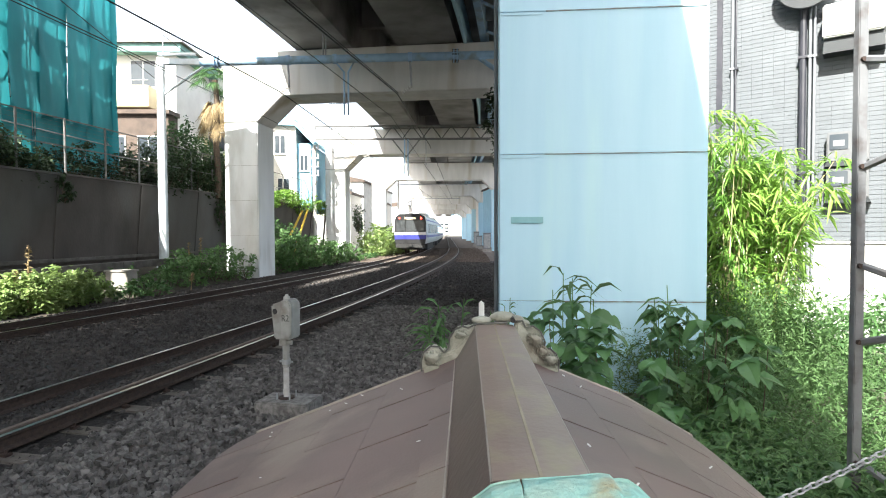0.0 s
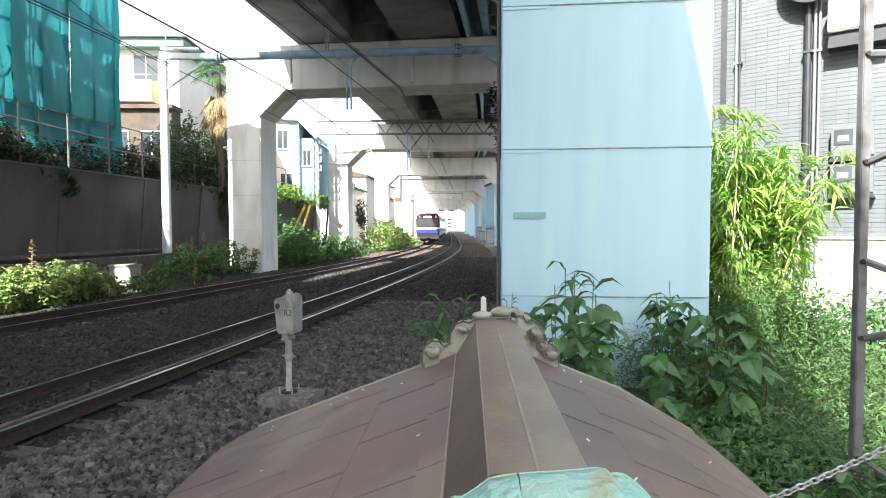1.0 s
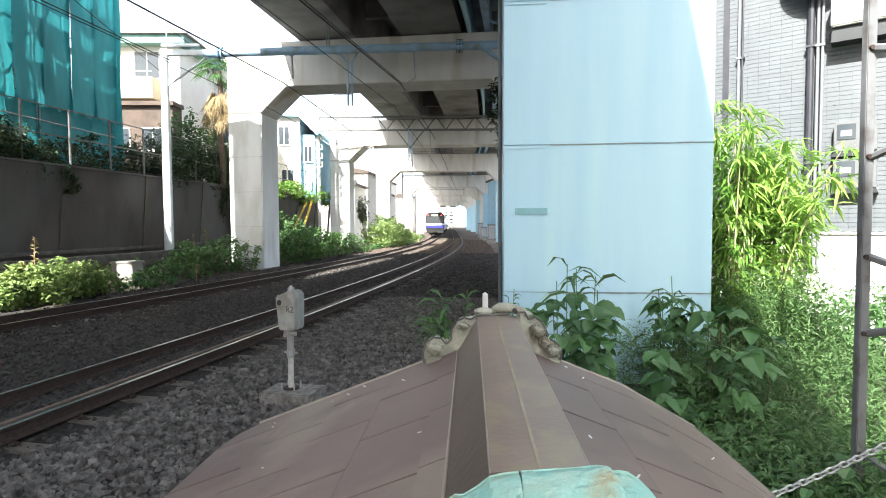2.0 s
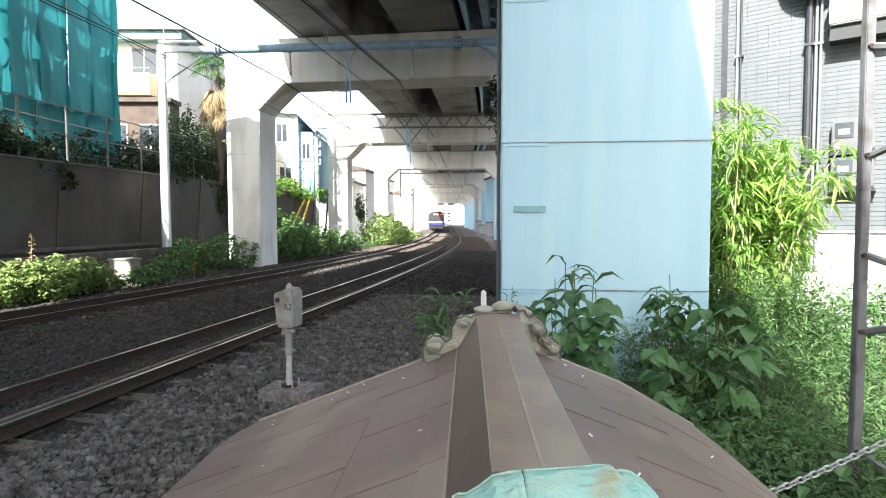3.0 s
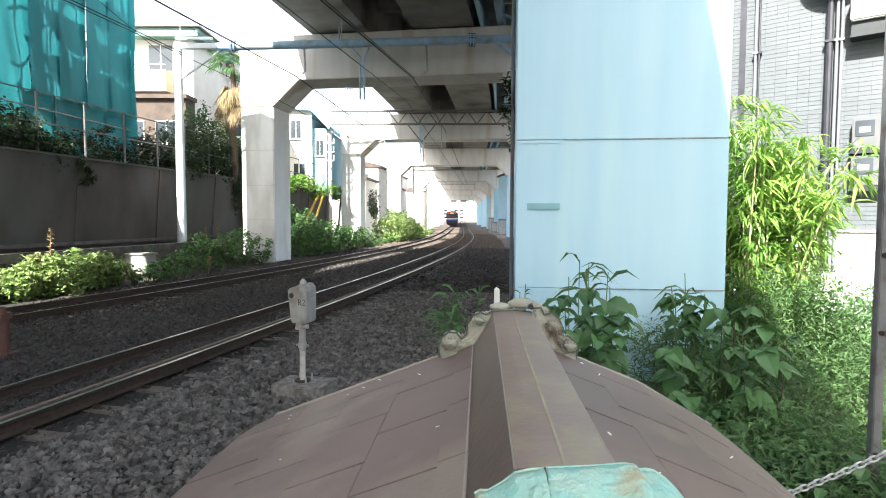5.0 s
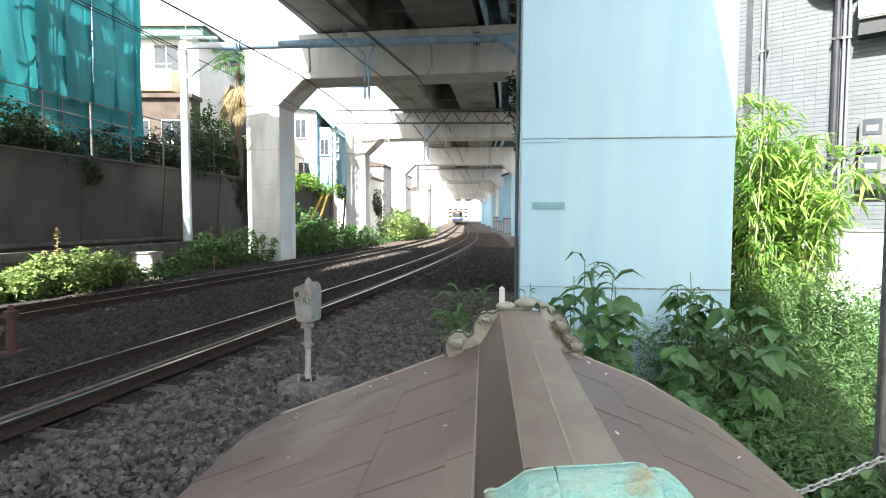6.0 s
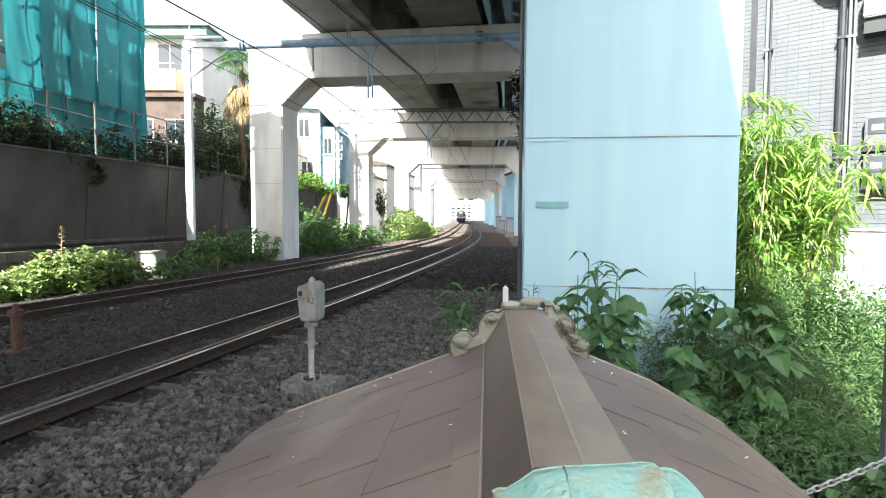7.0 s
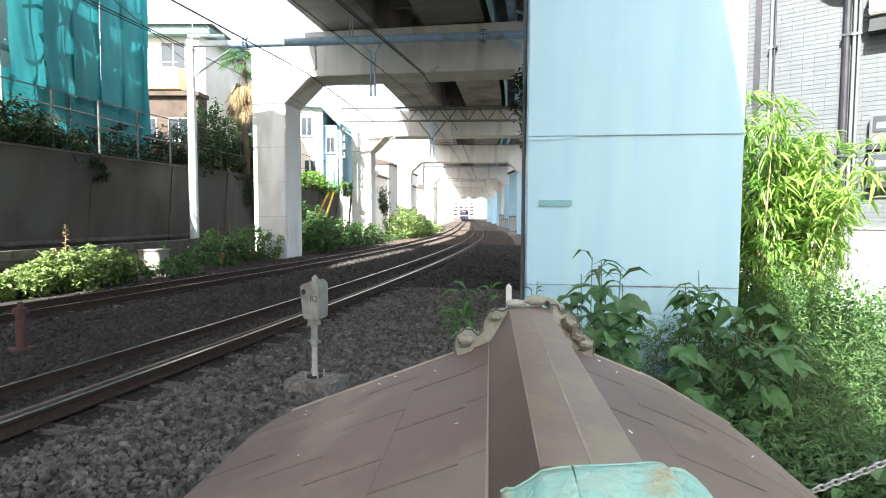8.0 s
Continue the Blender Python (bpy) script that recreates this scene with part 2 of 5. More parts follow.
def rod(bm, a, b, r, r2=None, seg=10):
    a, b = Vector(a), Vector(b)
    d = b - a
    m = Matrix.Translation((a + b) / 2) @ d.to_track_quat("Z", "Y").to_matrix().to_4x4()
    bmesh.ops.create_cone(bm, cap_ends=True, segments=seg, radius1=r, radius2=r if r2 is None else r2, depth=d.length, matrix=m)
    return bm


def tube(*a, **k):
    return rod(bmesh.new(), *a, **k)


def sweep(bm, section, stations, closed=True):
    """Draws a section of (side, up) along stations, each a function of the two to a point."""
    rings = [[bm.verts.new(st(s, u)) for s, u in section] for st in stations]
    n = len(section)
    for a, b in zip(rings, rings[1:]):
        for i in range(n if closed else n - 1):
            j = (i + 1) % n
            bm.faces.new((a[i], a[j], b[j], b[i]))
    if closed:
        bm.faces.new(rings[0][::-1])
        bm.faces.new(rings[-1])
    bmesh.ops.recalc_face_normals(bm, faces=bm.faces[:])
    return bm


def outline(bm, pts, y0, y1, m=None):
    """A flat outline of (x, z) given thickness from y0 to y1."""
    a = [bm.verts.new((x, y0, z)) for x, z in pts]
    b = [bm.verts.new((x, y1, z)) for x, z in pts]
    n = len(pts)
    bm.faces.new(a)
    bm.faces.new(b[::-1])
    for i in range(n):
        bm.faces.new((a[i], b[i], b[(i + 1) % n], a[(i + 1) % n]))
    bmesh.ops.recalc_face_normals(bm, faces=bm.faces[:])
    if m is not None:
        bmesh.ops.transform(bm, matrix=m, verts=a + b)
    return bm


# ---- the line of the railway ----
def centre(y):
    """Sideways place of the near track's centre line at a distance y."""
    if y < -20:
        return centre(-20) + (y + 20) * 0.36
    return 2.03 - 8.35 * math.exp(-y / 36.8) + 0.026 * y + 0.75 * math.exp(-((y - 50) / 35) ** 2)


def gap(y):
    return 3.25 + 4.0 * math.exp(-max(y, -20) / 26.0)


def heading(y):
    return math.degrees(math.atan((centre(y + 0.5) - centre(y - 0.5))))


def station(y, off, far=False):
    """A function from side and height to a place beside the line; side is square to the track."""
    c = centre(y) - (gap(y) if far else 0)
    t = Vector((c * 0 + centre(y + 0.5) - centre(y - 0.5), 1, 0)).normalized()
    n = Vector((t.y, -t.x, 0))
    o = Vector((c, y, 0)) + n * off
    return lambda s, u: o + n * s + Vector((0, 0, u))


def line_steps(y0, y1, step):
    n = max(2, int((y1 - y0) / step))
    return [y0 + (y1 - y0) * i / n for i in range(n + 1)]


def place(y, off, z=0, far=False, turn=0):
    p = station(y, off, far)(0, z)
    return pose(p.x, p.y, p.z, 0, 0, -heading(y) + turn)


# ---- leaves and stones, many at once ----
def leaf_mesh(name, base, way, length, width, material, parent=None, droop=0.35, fold=0.25, rng=None, rows_of=((0.0, 0.12), (0.3, 0.95), (0.62, 0.8), (1.0, 0.03))):
    """Many pointed leaves in one mesh: three rows of points each, folded along the midrib and drooping to the tip."""
    base, way = np.asarray(base, float), np.asarray(way, float)
    n = len(base)
    way = way / (np.linalg.norm(way, axis=1, keepdims=True) + 1e-9)
    side = np.cross(way, np.array([0, 0, 1.0])) + rng.normal(0, 0.25, (n, 3))
    side /= np.linalg.norm(side, axis=1, keepdims=True) + 1e-9
    up = np.cross(side, way)
    length, width = np.broadcast_to(length, n)[:, None], np.broadcast_to(width, n)[:, None]
    rows = []
    for t, w in rows_of:
        mid = base + way * length * t - np.array([0, 0, 1.0]) * length * droop * t * t
        half = side * width * w * 0.5
        lift = up * width * w * fold
        rows += [mid - half + lift, mid, mid + half + lift]
    v = np.stack(rows, 1).reshape(-1, 3)
    quads = []
    for r in range(len(rows_of) - 1):
        for c in range(2):
            quads.append((r * 3 + c, r * 3 + c + 1, r * 3 + c + 4, r * 3 + c + 3))
    faces = (np.array(quads)[None] + (np.arange(n) * 3 * len(rows_of))[:, None, None]).reshape(-1, 4)
    me = bpy.data.meshes.new(name)
    me.from_pydata(v.tolist(), [], faces.tolist())
    me.materials.append(material)
    ob = new(name, me)
    ob.parent = parent
    return tagged(ob, kind="stuff") if parent is not None else ob


ROUND = ((0.0, 0.10), (0.10, 0.62), (0.28, 1.0), (0.5, 0.95), (0.72, 0.66), (0.88, 0.32), (1.0, 0.02))


def ball_ways(n, rng, up=0.2):
    w = rng.normal(0, 1, (n, 3))
    w[:, 2] = w[:, 2] * 0.6 + up
    return w


def shrub(label, spots, leaf, width, count, material, seed, up=0.3, droop=0.35, twigs=True):
    """A leafy clump: spots are (x, y, z, radius, height radius); leaves fill their outer shells, with twigs inside."""
    rng = np.random.default_rng(seed)
    p0 = spots[0]
    t = thing("shrub", label, "shrub", pose(p0[0], p0[1], p0[2] - p0[4]))
    o = np.array([p0[0], p0[1], p0[2] - p0[4]])
    pts = []
    tot = sum(s[3] * s[3] + s[3] * s[4] for s in spots)
    bm = bmesh.new()
    for x, y, z, r, rz in spots:
        k = max(20, int(count * (r * r + r * rz) / tot))
        tips = rng.normal(0, 1, (max(8, k // 9), 3))
        tips /= np.linalg.norm(tips, axis=1, keepdims=True)
        tips *= (0.45 + 0.62 * rng.random((len(tips), 1)) ** 0.6)
        tips = tips * [r, r, rz] + [x, y, z] - o
        near = tips[rng.integers(0, len(tips), k)]
        pts.append(near + rng.normal(0, 0.10, (k, 3)) * [r, r, rz])
        if twigs:
            for q in tips[:14]:
                rod(bm, Vector((x, y, z - rz)) - Vector(o), Vector(q), 0.012, 0.004, 5)
    pts = np.concatenate(pts)
    way = ball_ways(len(pts), rng, up)
    s = rng.uniform(0.6, 1.3, len(pts))
    leaf_mesh("leaves", pts, way, leaf * s, width * s, material, t, droop, rng=rng, rows_of=ROUND)
    if twigs:
        tagged(part("twig_tangle", bm, M["bark"], t), kind="stuff")
    else:
        bm.free()
    return t


def stones(name, label, pts, size, material, seed):
    """Angular stones as one scattered mesh."""
    rng = np.random.default_rng(seed)
    n = len(pts)
    cube = np.array([(x, y, z) for x in (-1, 1) for y in (-1, 1) for z in (-1, 1)], float)
    v = cube[None] * rng.uniform(0.32, 1.0, (n, 8, 3))
    v *= np.stack([rng.uniform(0.7, 1.3, n), rng.uniform(0.6, 1.1, n), rng.uniform(0.5, 0.9, n)], 1)[:, None]
    a = rng.normal(0, 1, (n, 4))
    a /= np.linalg.norm(a, axis=1, keepdims=True)
    w, x, y, z = a.T
    R = np.stack([np.stack([1 - 2 * (y * y + z * z), 2 * (x * y - z * w), 2 * (x * z + y * w)], -1),
                  np.stack([2 * (x * y + z * w), 1 - 2 * (x * x + z * z), 2 * (y * z - x * w)], -1),
                  np.stack([2 * (x * z - y * w), 2 * (y * z + x * w), 1 - 2 * (x * x + y * y)], -1)], 1)
    v = np.einsum("nij,nkj->nki", R, v) * (np.broadcast_to(size, n) * 0.5)[:, None, None] + np.asarray(pts)[:, None]
    quads = np.array([(0, 1, 3, 2), (4, 6, 7, 5), (0, 4, 5, 1), (2, 3, 7, 6), (0, 2, 6, 4), (1, 5, 7, 3)])
    faces = (quads[None] + (np.arange(n) * 8)[:, None, None]).reshape(-1, 4)
    me = bpy.data.meshes.new(name)
    me.from_pydata(v.reshape(-1, 3).tolist(), [], faces.tolist())
    me.materials.append(material)
    return tagged(new(name, me), label, "ballast", kind="stuff")


# ---- ground and tracks ----
def build_ground():
    bm = bmesh.new()
    for v in bmesh.ops.create_grid(bm, x_segments=60, y_segments=60, size=900)["verts"]:
        v.co.z = -0.34
        v.co.y += 700
    tagged(part("ground", bm, M["earth"]), "dark bare earth and weeds beside the railway", "ground", kind="structure")
    bm = bmesh.new()
    sec = [(-9.6, -0.32), (-7.9, -0.20), (-6.5, -0.17), (-3.0, -0.23), (-1.3, -0.215), (-0.62, -0.2), (-0.45, -0.16), (0.45, -0.16), (0.62, -0.2), (1.3, -0.215), (2.2, -0.23), (4.4, -0.3), (5.4, -0.36)]
    sweep(bm, sec, [station(y, 0) for y in line_steps(-15, 45, 2.5)], closed=False)
    tagged(part("ballast_bed", bm, M["bed"]), "crushed stone ballast under the tracks, darkened for shade between the stones", "ballast", kind="structure")
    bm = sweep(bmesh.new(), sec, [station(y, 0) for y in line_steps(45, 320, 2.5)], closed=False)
    tagged(part("ballast_bed", bm, M["bedwarm"]), "rusty brown ballast further along the line, lightened for sunlight", "ballast", kind="structure")
    rng = np.random.default_rng(5)

    def scatter(n, y0, y1, lo, hi, bias=1.0):
        y = y0 + (y1 - y0) * rng.random(n) ** bias
        off = rng.uniform(lo, hi, n)
        c = np.array([centre(q) for q in y])
        z = np.interp(off, [s[0] for s in sec], [s[1] for s in sec]) - 0.012 * ((np.abs(off) < 1.15) & (np.abs(off) > 0.5)) + rng.uniform(-0.012, 0.02, n)
        g = np.array([gap(q) for q in y])
        keep = (np.abs(np.abs(off) - 0.566) > 0.085) & (np.abs(np.abs(off + g) - 0.566) > 0.085)
        keep &= ~((np.abs(off) > 0.5) & (np.abs(off) < 0.95) & (rng.random(n) < 0.35))
        return np.stack([c + off, y, z], 1)[keep]

    near = np.concatenate([scatter(12500, 3.6, 9, 0.98, 5.0, 1.0), scatter(12500, 9, 17, 0.98, 4.6, 1.0)])
    stones("ballast_stones", "loose grey-brown crushed stones beside the near track", near, rng.uniform(0.04, 0.105, len(near)), M["stone"], 6)
    mid = scatter(17000, 4, 17, -7.4, 1.05, 1.0)
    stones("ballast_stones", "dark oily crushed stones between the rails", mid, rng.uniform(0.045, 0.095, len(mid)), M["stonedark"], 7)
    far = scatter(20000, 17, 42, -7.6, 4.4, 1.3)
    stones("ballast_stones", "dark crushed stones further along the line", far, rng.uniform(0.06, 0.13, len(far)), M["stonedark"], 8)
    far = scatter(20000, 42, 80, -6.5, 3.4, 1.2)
    stones("ballast_stones", "rusty brown crushed stones far along the line, lightened for sunlight", far, rng.uniform(0.07, 0.14, len(far)), M["stonewarm"], 9)


def build_tracks():
    prof = [(-0.0625, -0.153), (0.0625, -0.153), (0.0625, -0.142), (0.012, -0.12), (0.012, -0.045), (0.0325, -0.03),
            (0.0325, -0.004), (-0.0325, -0.004), (-0.0325, -0.03), (-0.012, -0.045), (-0.012, -0.12), (-0.0625, -0.142)]
    head = [(-0.024, -0.006), (0.024, -0.006), (0.024, 0.0), (-0.024, 0.0)]
    sleeper = clip = plate = None
    for far in (False, True):
        t = thing("railway_track", "curved railway track with worn shiny rail heads on concrete sleepers", "track", kind="structure")
        for side in (-0.566, 0.566):
            st = [station(y, side, far) for y in line_steps(-12, 300, 1.5)]
            r = part("rail", sweep(bmesh.new(), prof, st), M["rust"], t)
            part("rail_head", sweep(bmesh.new(), head, st), M["railtop"], r, "polished running surface")
        if not far:
            st = [station(y, 0.425) for y in line_steps(-12, 120, 1.5)]
            part("check_rail", sweep(bmesh.new(), [(a, b + 0.004) for a, b in prof], st), M["checkrust"], t, "rusty check rail inside the curve")
        y = 1.2
        for k in range(110):
            if sleeper is None:
                ob = part("sleeper", box(-1.0, 1.0, -0.12, 0.12, -0.32, -0.155, bevel=0.015), M["sleeper"], t)
                sleeper = ob.data
            else:
                ob = new("sleeper", sleeper)
                ob.parent = t
            ob.matrix_basis = place(y, 0, random.uniform(-0.045, -0.024), far, random.uniform(-2, 2))
            if k < 40:
                for s in (-0.566, 0.566):
                    for d in (-0.105, 0.105):
                        if clip is None:
                            bm = box(-0.035, 0.035, -0.04, 0.04, -0.155, -0.118, bevel=0.006)
                            c = part("rail_clip", rod(bm, (0, 0, -0.15), (0, 0, -0.085), 0.014, seg=6), M["rust"], ob)
                            clip = c.data
                        else:
                            c = new("rail_clip", clip)
                            c.parent = ob
                        c.location = (s + d, 0, 0)
            y += 0.76


# ---- viaduct ----
PORTALS = ((27.6, -0.66), (48.5, -1.95), (72, -1.7), (103, -1.1), (132, -0.6), (165, -0.5), (205, -0.5))


def build_portal(y, shift):
    m = place(y, 0)
    t = thing("viaduct_portal", "white painted concrete portal frame carrying the viaduct", "viaduct", m, "portal frames")
    d, a, b = 0.95, -8.55 + shift, 4.9
    part("column", box(a, a + 1.7, -d, d, -0.4, 7.4, bevel=0.05), M["white"], t)
    part("column", box(b, b + 1.7, -d, d, -0.4, 7.4, bevel=0.05), M["blue"] if y > 60 else M["white"], t, "pale blue jacketed column" if y > 60 else "")
    pts = [(a, 7.404), (a + 1.7, 7.404), (a + 3.0, 8.62), (b - 1.3, 8.62), (b, 7.404), (b + 1.7, 7.404), (b + 1.7, 10.75), (a, 10.75)]
    bm = outline(bmesh.new(), pts, -d - 0.03, d + 0.03)
    bmesh.ops.bevel(bm, geom=bm.edges[:], offset=0.04, segments=1, affect="EDGES")
    part("crossbeam", bm, M["concrete"], t, "stained bare concrete crossbeam with haunches")
    if y < 60:
        part("drain_pipe", tube((b - 0.12, -0.7, -0.3), (b - 0.12, -0.7, 8.5), 0.06), M["greypipe"], t)
        for z in (1.9, 3.6, 5.3):
            part("panel_joint", box(a - 0.004, a + 1.704, -d - 0.004, -d + 0.03, z, z + 0.009), M["kerb"], t)


def build_decks():
    st = [station(y, 0) for y in line_steps(-40, 300, 4)]
    t = thing("viaduct_deck", "dark concrete twin-girder deck of the elevated line", "viaduct", kind="structure")
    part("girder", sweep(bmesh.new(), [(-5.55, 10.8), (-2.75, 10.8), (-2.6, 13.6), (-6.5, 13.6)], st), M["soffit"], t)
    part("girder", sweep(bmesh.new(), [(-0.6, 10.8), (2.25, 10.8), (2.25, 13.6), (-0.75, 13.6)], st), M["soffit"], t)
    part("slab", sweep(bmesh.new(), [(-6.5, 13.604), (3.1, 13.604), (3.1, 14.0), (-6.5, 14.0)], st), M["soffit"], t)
    part("walkway", sweep(bmesh.new(), [(-7.1, 12.75), (-6.16, 12.7), (-6.3, 12.95), (-7.1, 12.95)], st), M["concrete"], t)
    part("parapet", sweep(bmesh.new(), [(-7.1, 12.954), (-6.95, 12.954), (-6.95, 14.1), (-7.1, 14.1)], st), M["concrete"], t)
    part("edge_girder", sweep(bmesh.new(), [(2.56, 10.7), (2.7, 10.7), (2.7, 13.6), (2.56, 13.6)], st), M["blue"], t, "pale blue steel edge girder")
    diaphragm = None
    for y in line_steps(14, 70, 7.0):
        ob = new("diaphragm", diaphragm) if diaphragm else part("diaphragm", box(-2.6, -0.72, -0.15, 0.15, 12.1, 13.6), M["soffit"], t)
        diaphragm = ob.data
        ob.parent = t
        ob.matrix_basis = place(y, 0)
    t = thing("viaduct_deck", "second steel deck with grey cross ribs beneath", "viaduct", kind="structure")
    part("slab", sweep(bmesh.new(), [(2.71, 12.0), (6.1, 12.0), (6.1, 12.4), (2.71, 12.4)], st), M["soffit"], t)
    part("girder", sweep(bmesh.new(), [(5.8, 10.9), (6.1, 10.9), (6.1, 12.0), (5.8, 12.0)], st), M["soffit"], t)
    part("girder", sweep(bmesh.new(), [(3.3, 10.9), (3.6, 10.9), (3.6, 12.0), (3.3, 12.0)], st), M["steelblue"], t)
    brace = None
    for y in line_steps(2, 60, 3.2):
        ob = new("cross_brace", brace) if brace else part("cross_brace", tube((3.6, -1.5, 11.1), (5.8, 1.5, 11.1), 0.07, seg=6), M["steelblue"], t)
        brace = ob.data
        ob.parent = t
        ob.matrix_basis = place(y, 0)
    rib = None
    for y in line_steps(-8, 80, 1.6):
        ob = new("rib", rib) if rib else part("rib", box(3.62, 5.78, -0.09, 0.09, 11.3, 11.99, bevel=0.01), M["galv"], t)
        rib = ob.data
        ob.parent = t
        ob.matrix_basis = place(y, 0)


def build_pillar():
    t = thing("viaduct_pillar", "pale blue steel-jacketed viaduct pillar with weathered panel joints", "pillar", pose(1.055, 8.3, 0, 0, 0, -6.5))
    w, d = 2.945, 2.3
    z = [-0.5, 0.99, 3.14, 5.2, 7.4, 9.6, 10.8]
    part("core", box(0.04, w - 0.04, 0.04, d, -0.5, 10.8), M["kerb"], t)
    for k, (a, b) in enumerate(zip(z, z[1:])):
        p = part("panel", box(0, w, 0, d - 0.02, a + 0.005, b - 0.005, bevel=0.006), M["blue"], t)
        if 0 < k < 4:
            part("joint_lip", box(0.02, 0.62, -0.016, 0.0, a - 0.055, a - 0.012, bevel=0.004), M["blue"], p, "raised lip with rusty upper edge")
            part("joint_lip", box(0.66, w - 0.03, -0.013, 0.0, a - 0.010, a + 0.002), M["bluerust"], p, "rust-streaked weld line")
    part("plate", box(0.16, 0.63, -0.02, 0.0, 2.13, 2.225, bevel=0.005), M["plate"], t, "small grey-green plate")
    for z0 in (0.2, 2.6, 4.6):
        part("drain_pipe", tube((-0.045, 2.0, z0 - 0.7), (-0.045, 2.0, z0 + 1.7), 0.035), M["greypipe"], t)


# ---- left side ----
def build_left():
    st = [station(y, 0) for y in line_steps(-5, 47, 2.5)]
    tagged(part("wall_retaining", sweep(bmesh.new(), [(-11.5, -0.4), (-11.1, 4.1), (-11.7, 4.1), (-12, -0.4)], st), M["darkwall"]),
           "tall dark stained concrete retaining wall", "wall", kind="structure")
    w = bpy.data.objects["wall_retaining"]
    part("coping", sweep(bmesh.new(), [(-11.02, 4.104), (-11.8, 4.104), (-11.8, 4.18), (-11.02, 4.18)], st), M["darkwall"], w)
    for y in line_steps(14, 50, 4.5):
        part("pilaster", outline(bmesh.new(), [(-11.44, -0.3), (-11.06, 4.08), (-11.25, 4.08), (-11.6, -0.3)], -0.03, 0.03, place(y, 0)), M["darkwall"], w)
    tagged(part("bank", sweep(bmesh.new(), [(-7.9, -0.35), (-8.6, 0.0), (-9.5, 0.3), (-11.45, 0.55), (-11.45, -0.4)], st), M["earth"]),
           "weedy earth bank along the wall", "bank", kind="structure")
    st2 = [station(y, 0) for y in line_steps(-30, 47, 5)]
    tagged(part("terrace", sweep(bmesh.new(), [(-11.75, 4.1), (-60, 4.1), (-60, -0.4), (-11.95, -0.4)], st2), M["earth"]),
           "raised ground behind the retaining wall", "ground", kind="structure")
    t = thing("cable_trough", "long grey concrete cable trough on short brackets along the bank", "trough")
    for i, (a, b) in enumerate(zip(range(6, 26, 2), range(8, 28, 2))):
        ss = [station(y, 0) for y in (a + 0.01, (a + b) / 2, b - 0.01)]
        part("trough_length", sweep(bmesh.new(), [(-10.1, 0.66), (-9.75, 0.66), (-9.75, 0.93), (-10.1, 0.93)], ss), M["trough"], t)
        part("bracket", outline(bmesh.new(), [(-10.0, 0.1), (-9.9, 0.1), (-9.9, 0.66), (-10.0, 0.66)], -0.05, 0.05, place(a + 0.5, 0)), M["trough"], t)
    part("handrail", sweep(bmesh.new(), [(-11.2, 1.0), (-11.05, 1.0), (-11.05, 1.12), (-11.2, 1.12)], [station(y, 0) for y in line_steps(8, 30, 2)]), M["trough"], t)
    t = thing("cable_pit", "pale concrete cable pit box among weeds", "box", place(18.6, -8.75, 0.0, turn=4))
    part("case", box(-0.40, 0.40, -0.3, 0.3, -0.1, 0.66, bevel=0.02), M["kerb"], t)
    part("lid", box(-0.44, 0.44, -0.33, 0.33, 0.664, 0.74, bevel=0.015), M["kerb"], t)
    t = thing("track_valve_post", "small rusty red cast post between the tracks", "post", pose(-7.06, 9.0, -0.25) @ Matrix.Scale(1.2, 4))
    part("base", box(-0.13, 0.13, -0.13, 0.13, -0.05, 0.06, bevel=0.01), M["redrust"], t)
    part("stem", tube((0, 0, 0.05), (0, 0, 0.52), 0.065, 0.06, 12), M["redrust"], t)
    part("cap", rod(tube((0, 0, 0.52), (0, 0, 0.6), 0.10, 0.09, 12), (0, 0, 0.6), (0, 0, 0.68), 0.05, 0.03, 10), M["redrust"], t)


def build_sun_blockers():
    """Plain unseen wall added to shade the left bank; the opening through its foot lets sun onto the bush."""
    for k, (y0, y1, z0, z1) in enumerate(((-14.0, 1.0, 4.0, 11.6), (12.0, 14.8, 4.0, 11.6), (-14.0, 14.8, 11.604, 19.5))):
        tagged(part("wall_west_%d" % (k + 1), box(-15.8, -14.6, y0, y1, z0, z1), M["plain"]),
               "plain unseen wall added to block the sun", "wall", kind="structure")


def build_fence():
    t = thing("chain_fence", "rusty grey mesh fence with pale posts on the retaining wall", "fence")
    rows = line_steps(11, 46, 2.0)
    post = None
    for y in rows:
        ob = new("post", post) if post else part("post", tube((0, 0, 4.15), (0, 0, 6.25), 0.04, seg=8), M["fencepost"], t)
        post = ob.data
        ob.parent = t
        ob.matrix_basis = place(y, -11.45)
    for z in (6.2, 5.2):
        part("rail", sweep(bmesh.new(), [(-11.47, z), (-11.43, z), (-11.43, z + 0.04), (-11.47, z + 0.04)], [station(y, 0) for y in rows]), M["fencepost"], t)
    bm = bmesh.new()
    for z in np.arange(4.3, 6.2, 0.16):
        sweep(bm, [(-11.454, z), (-11.446, z), (-11.446, z + 0.005), (-11.454, z + 0.005)], [station(y, 0) for y in rows])
    tagged(part("mesh_wirework", bm, M["mastgrey"], t), kind="stuff")


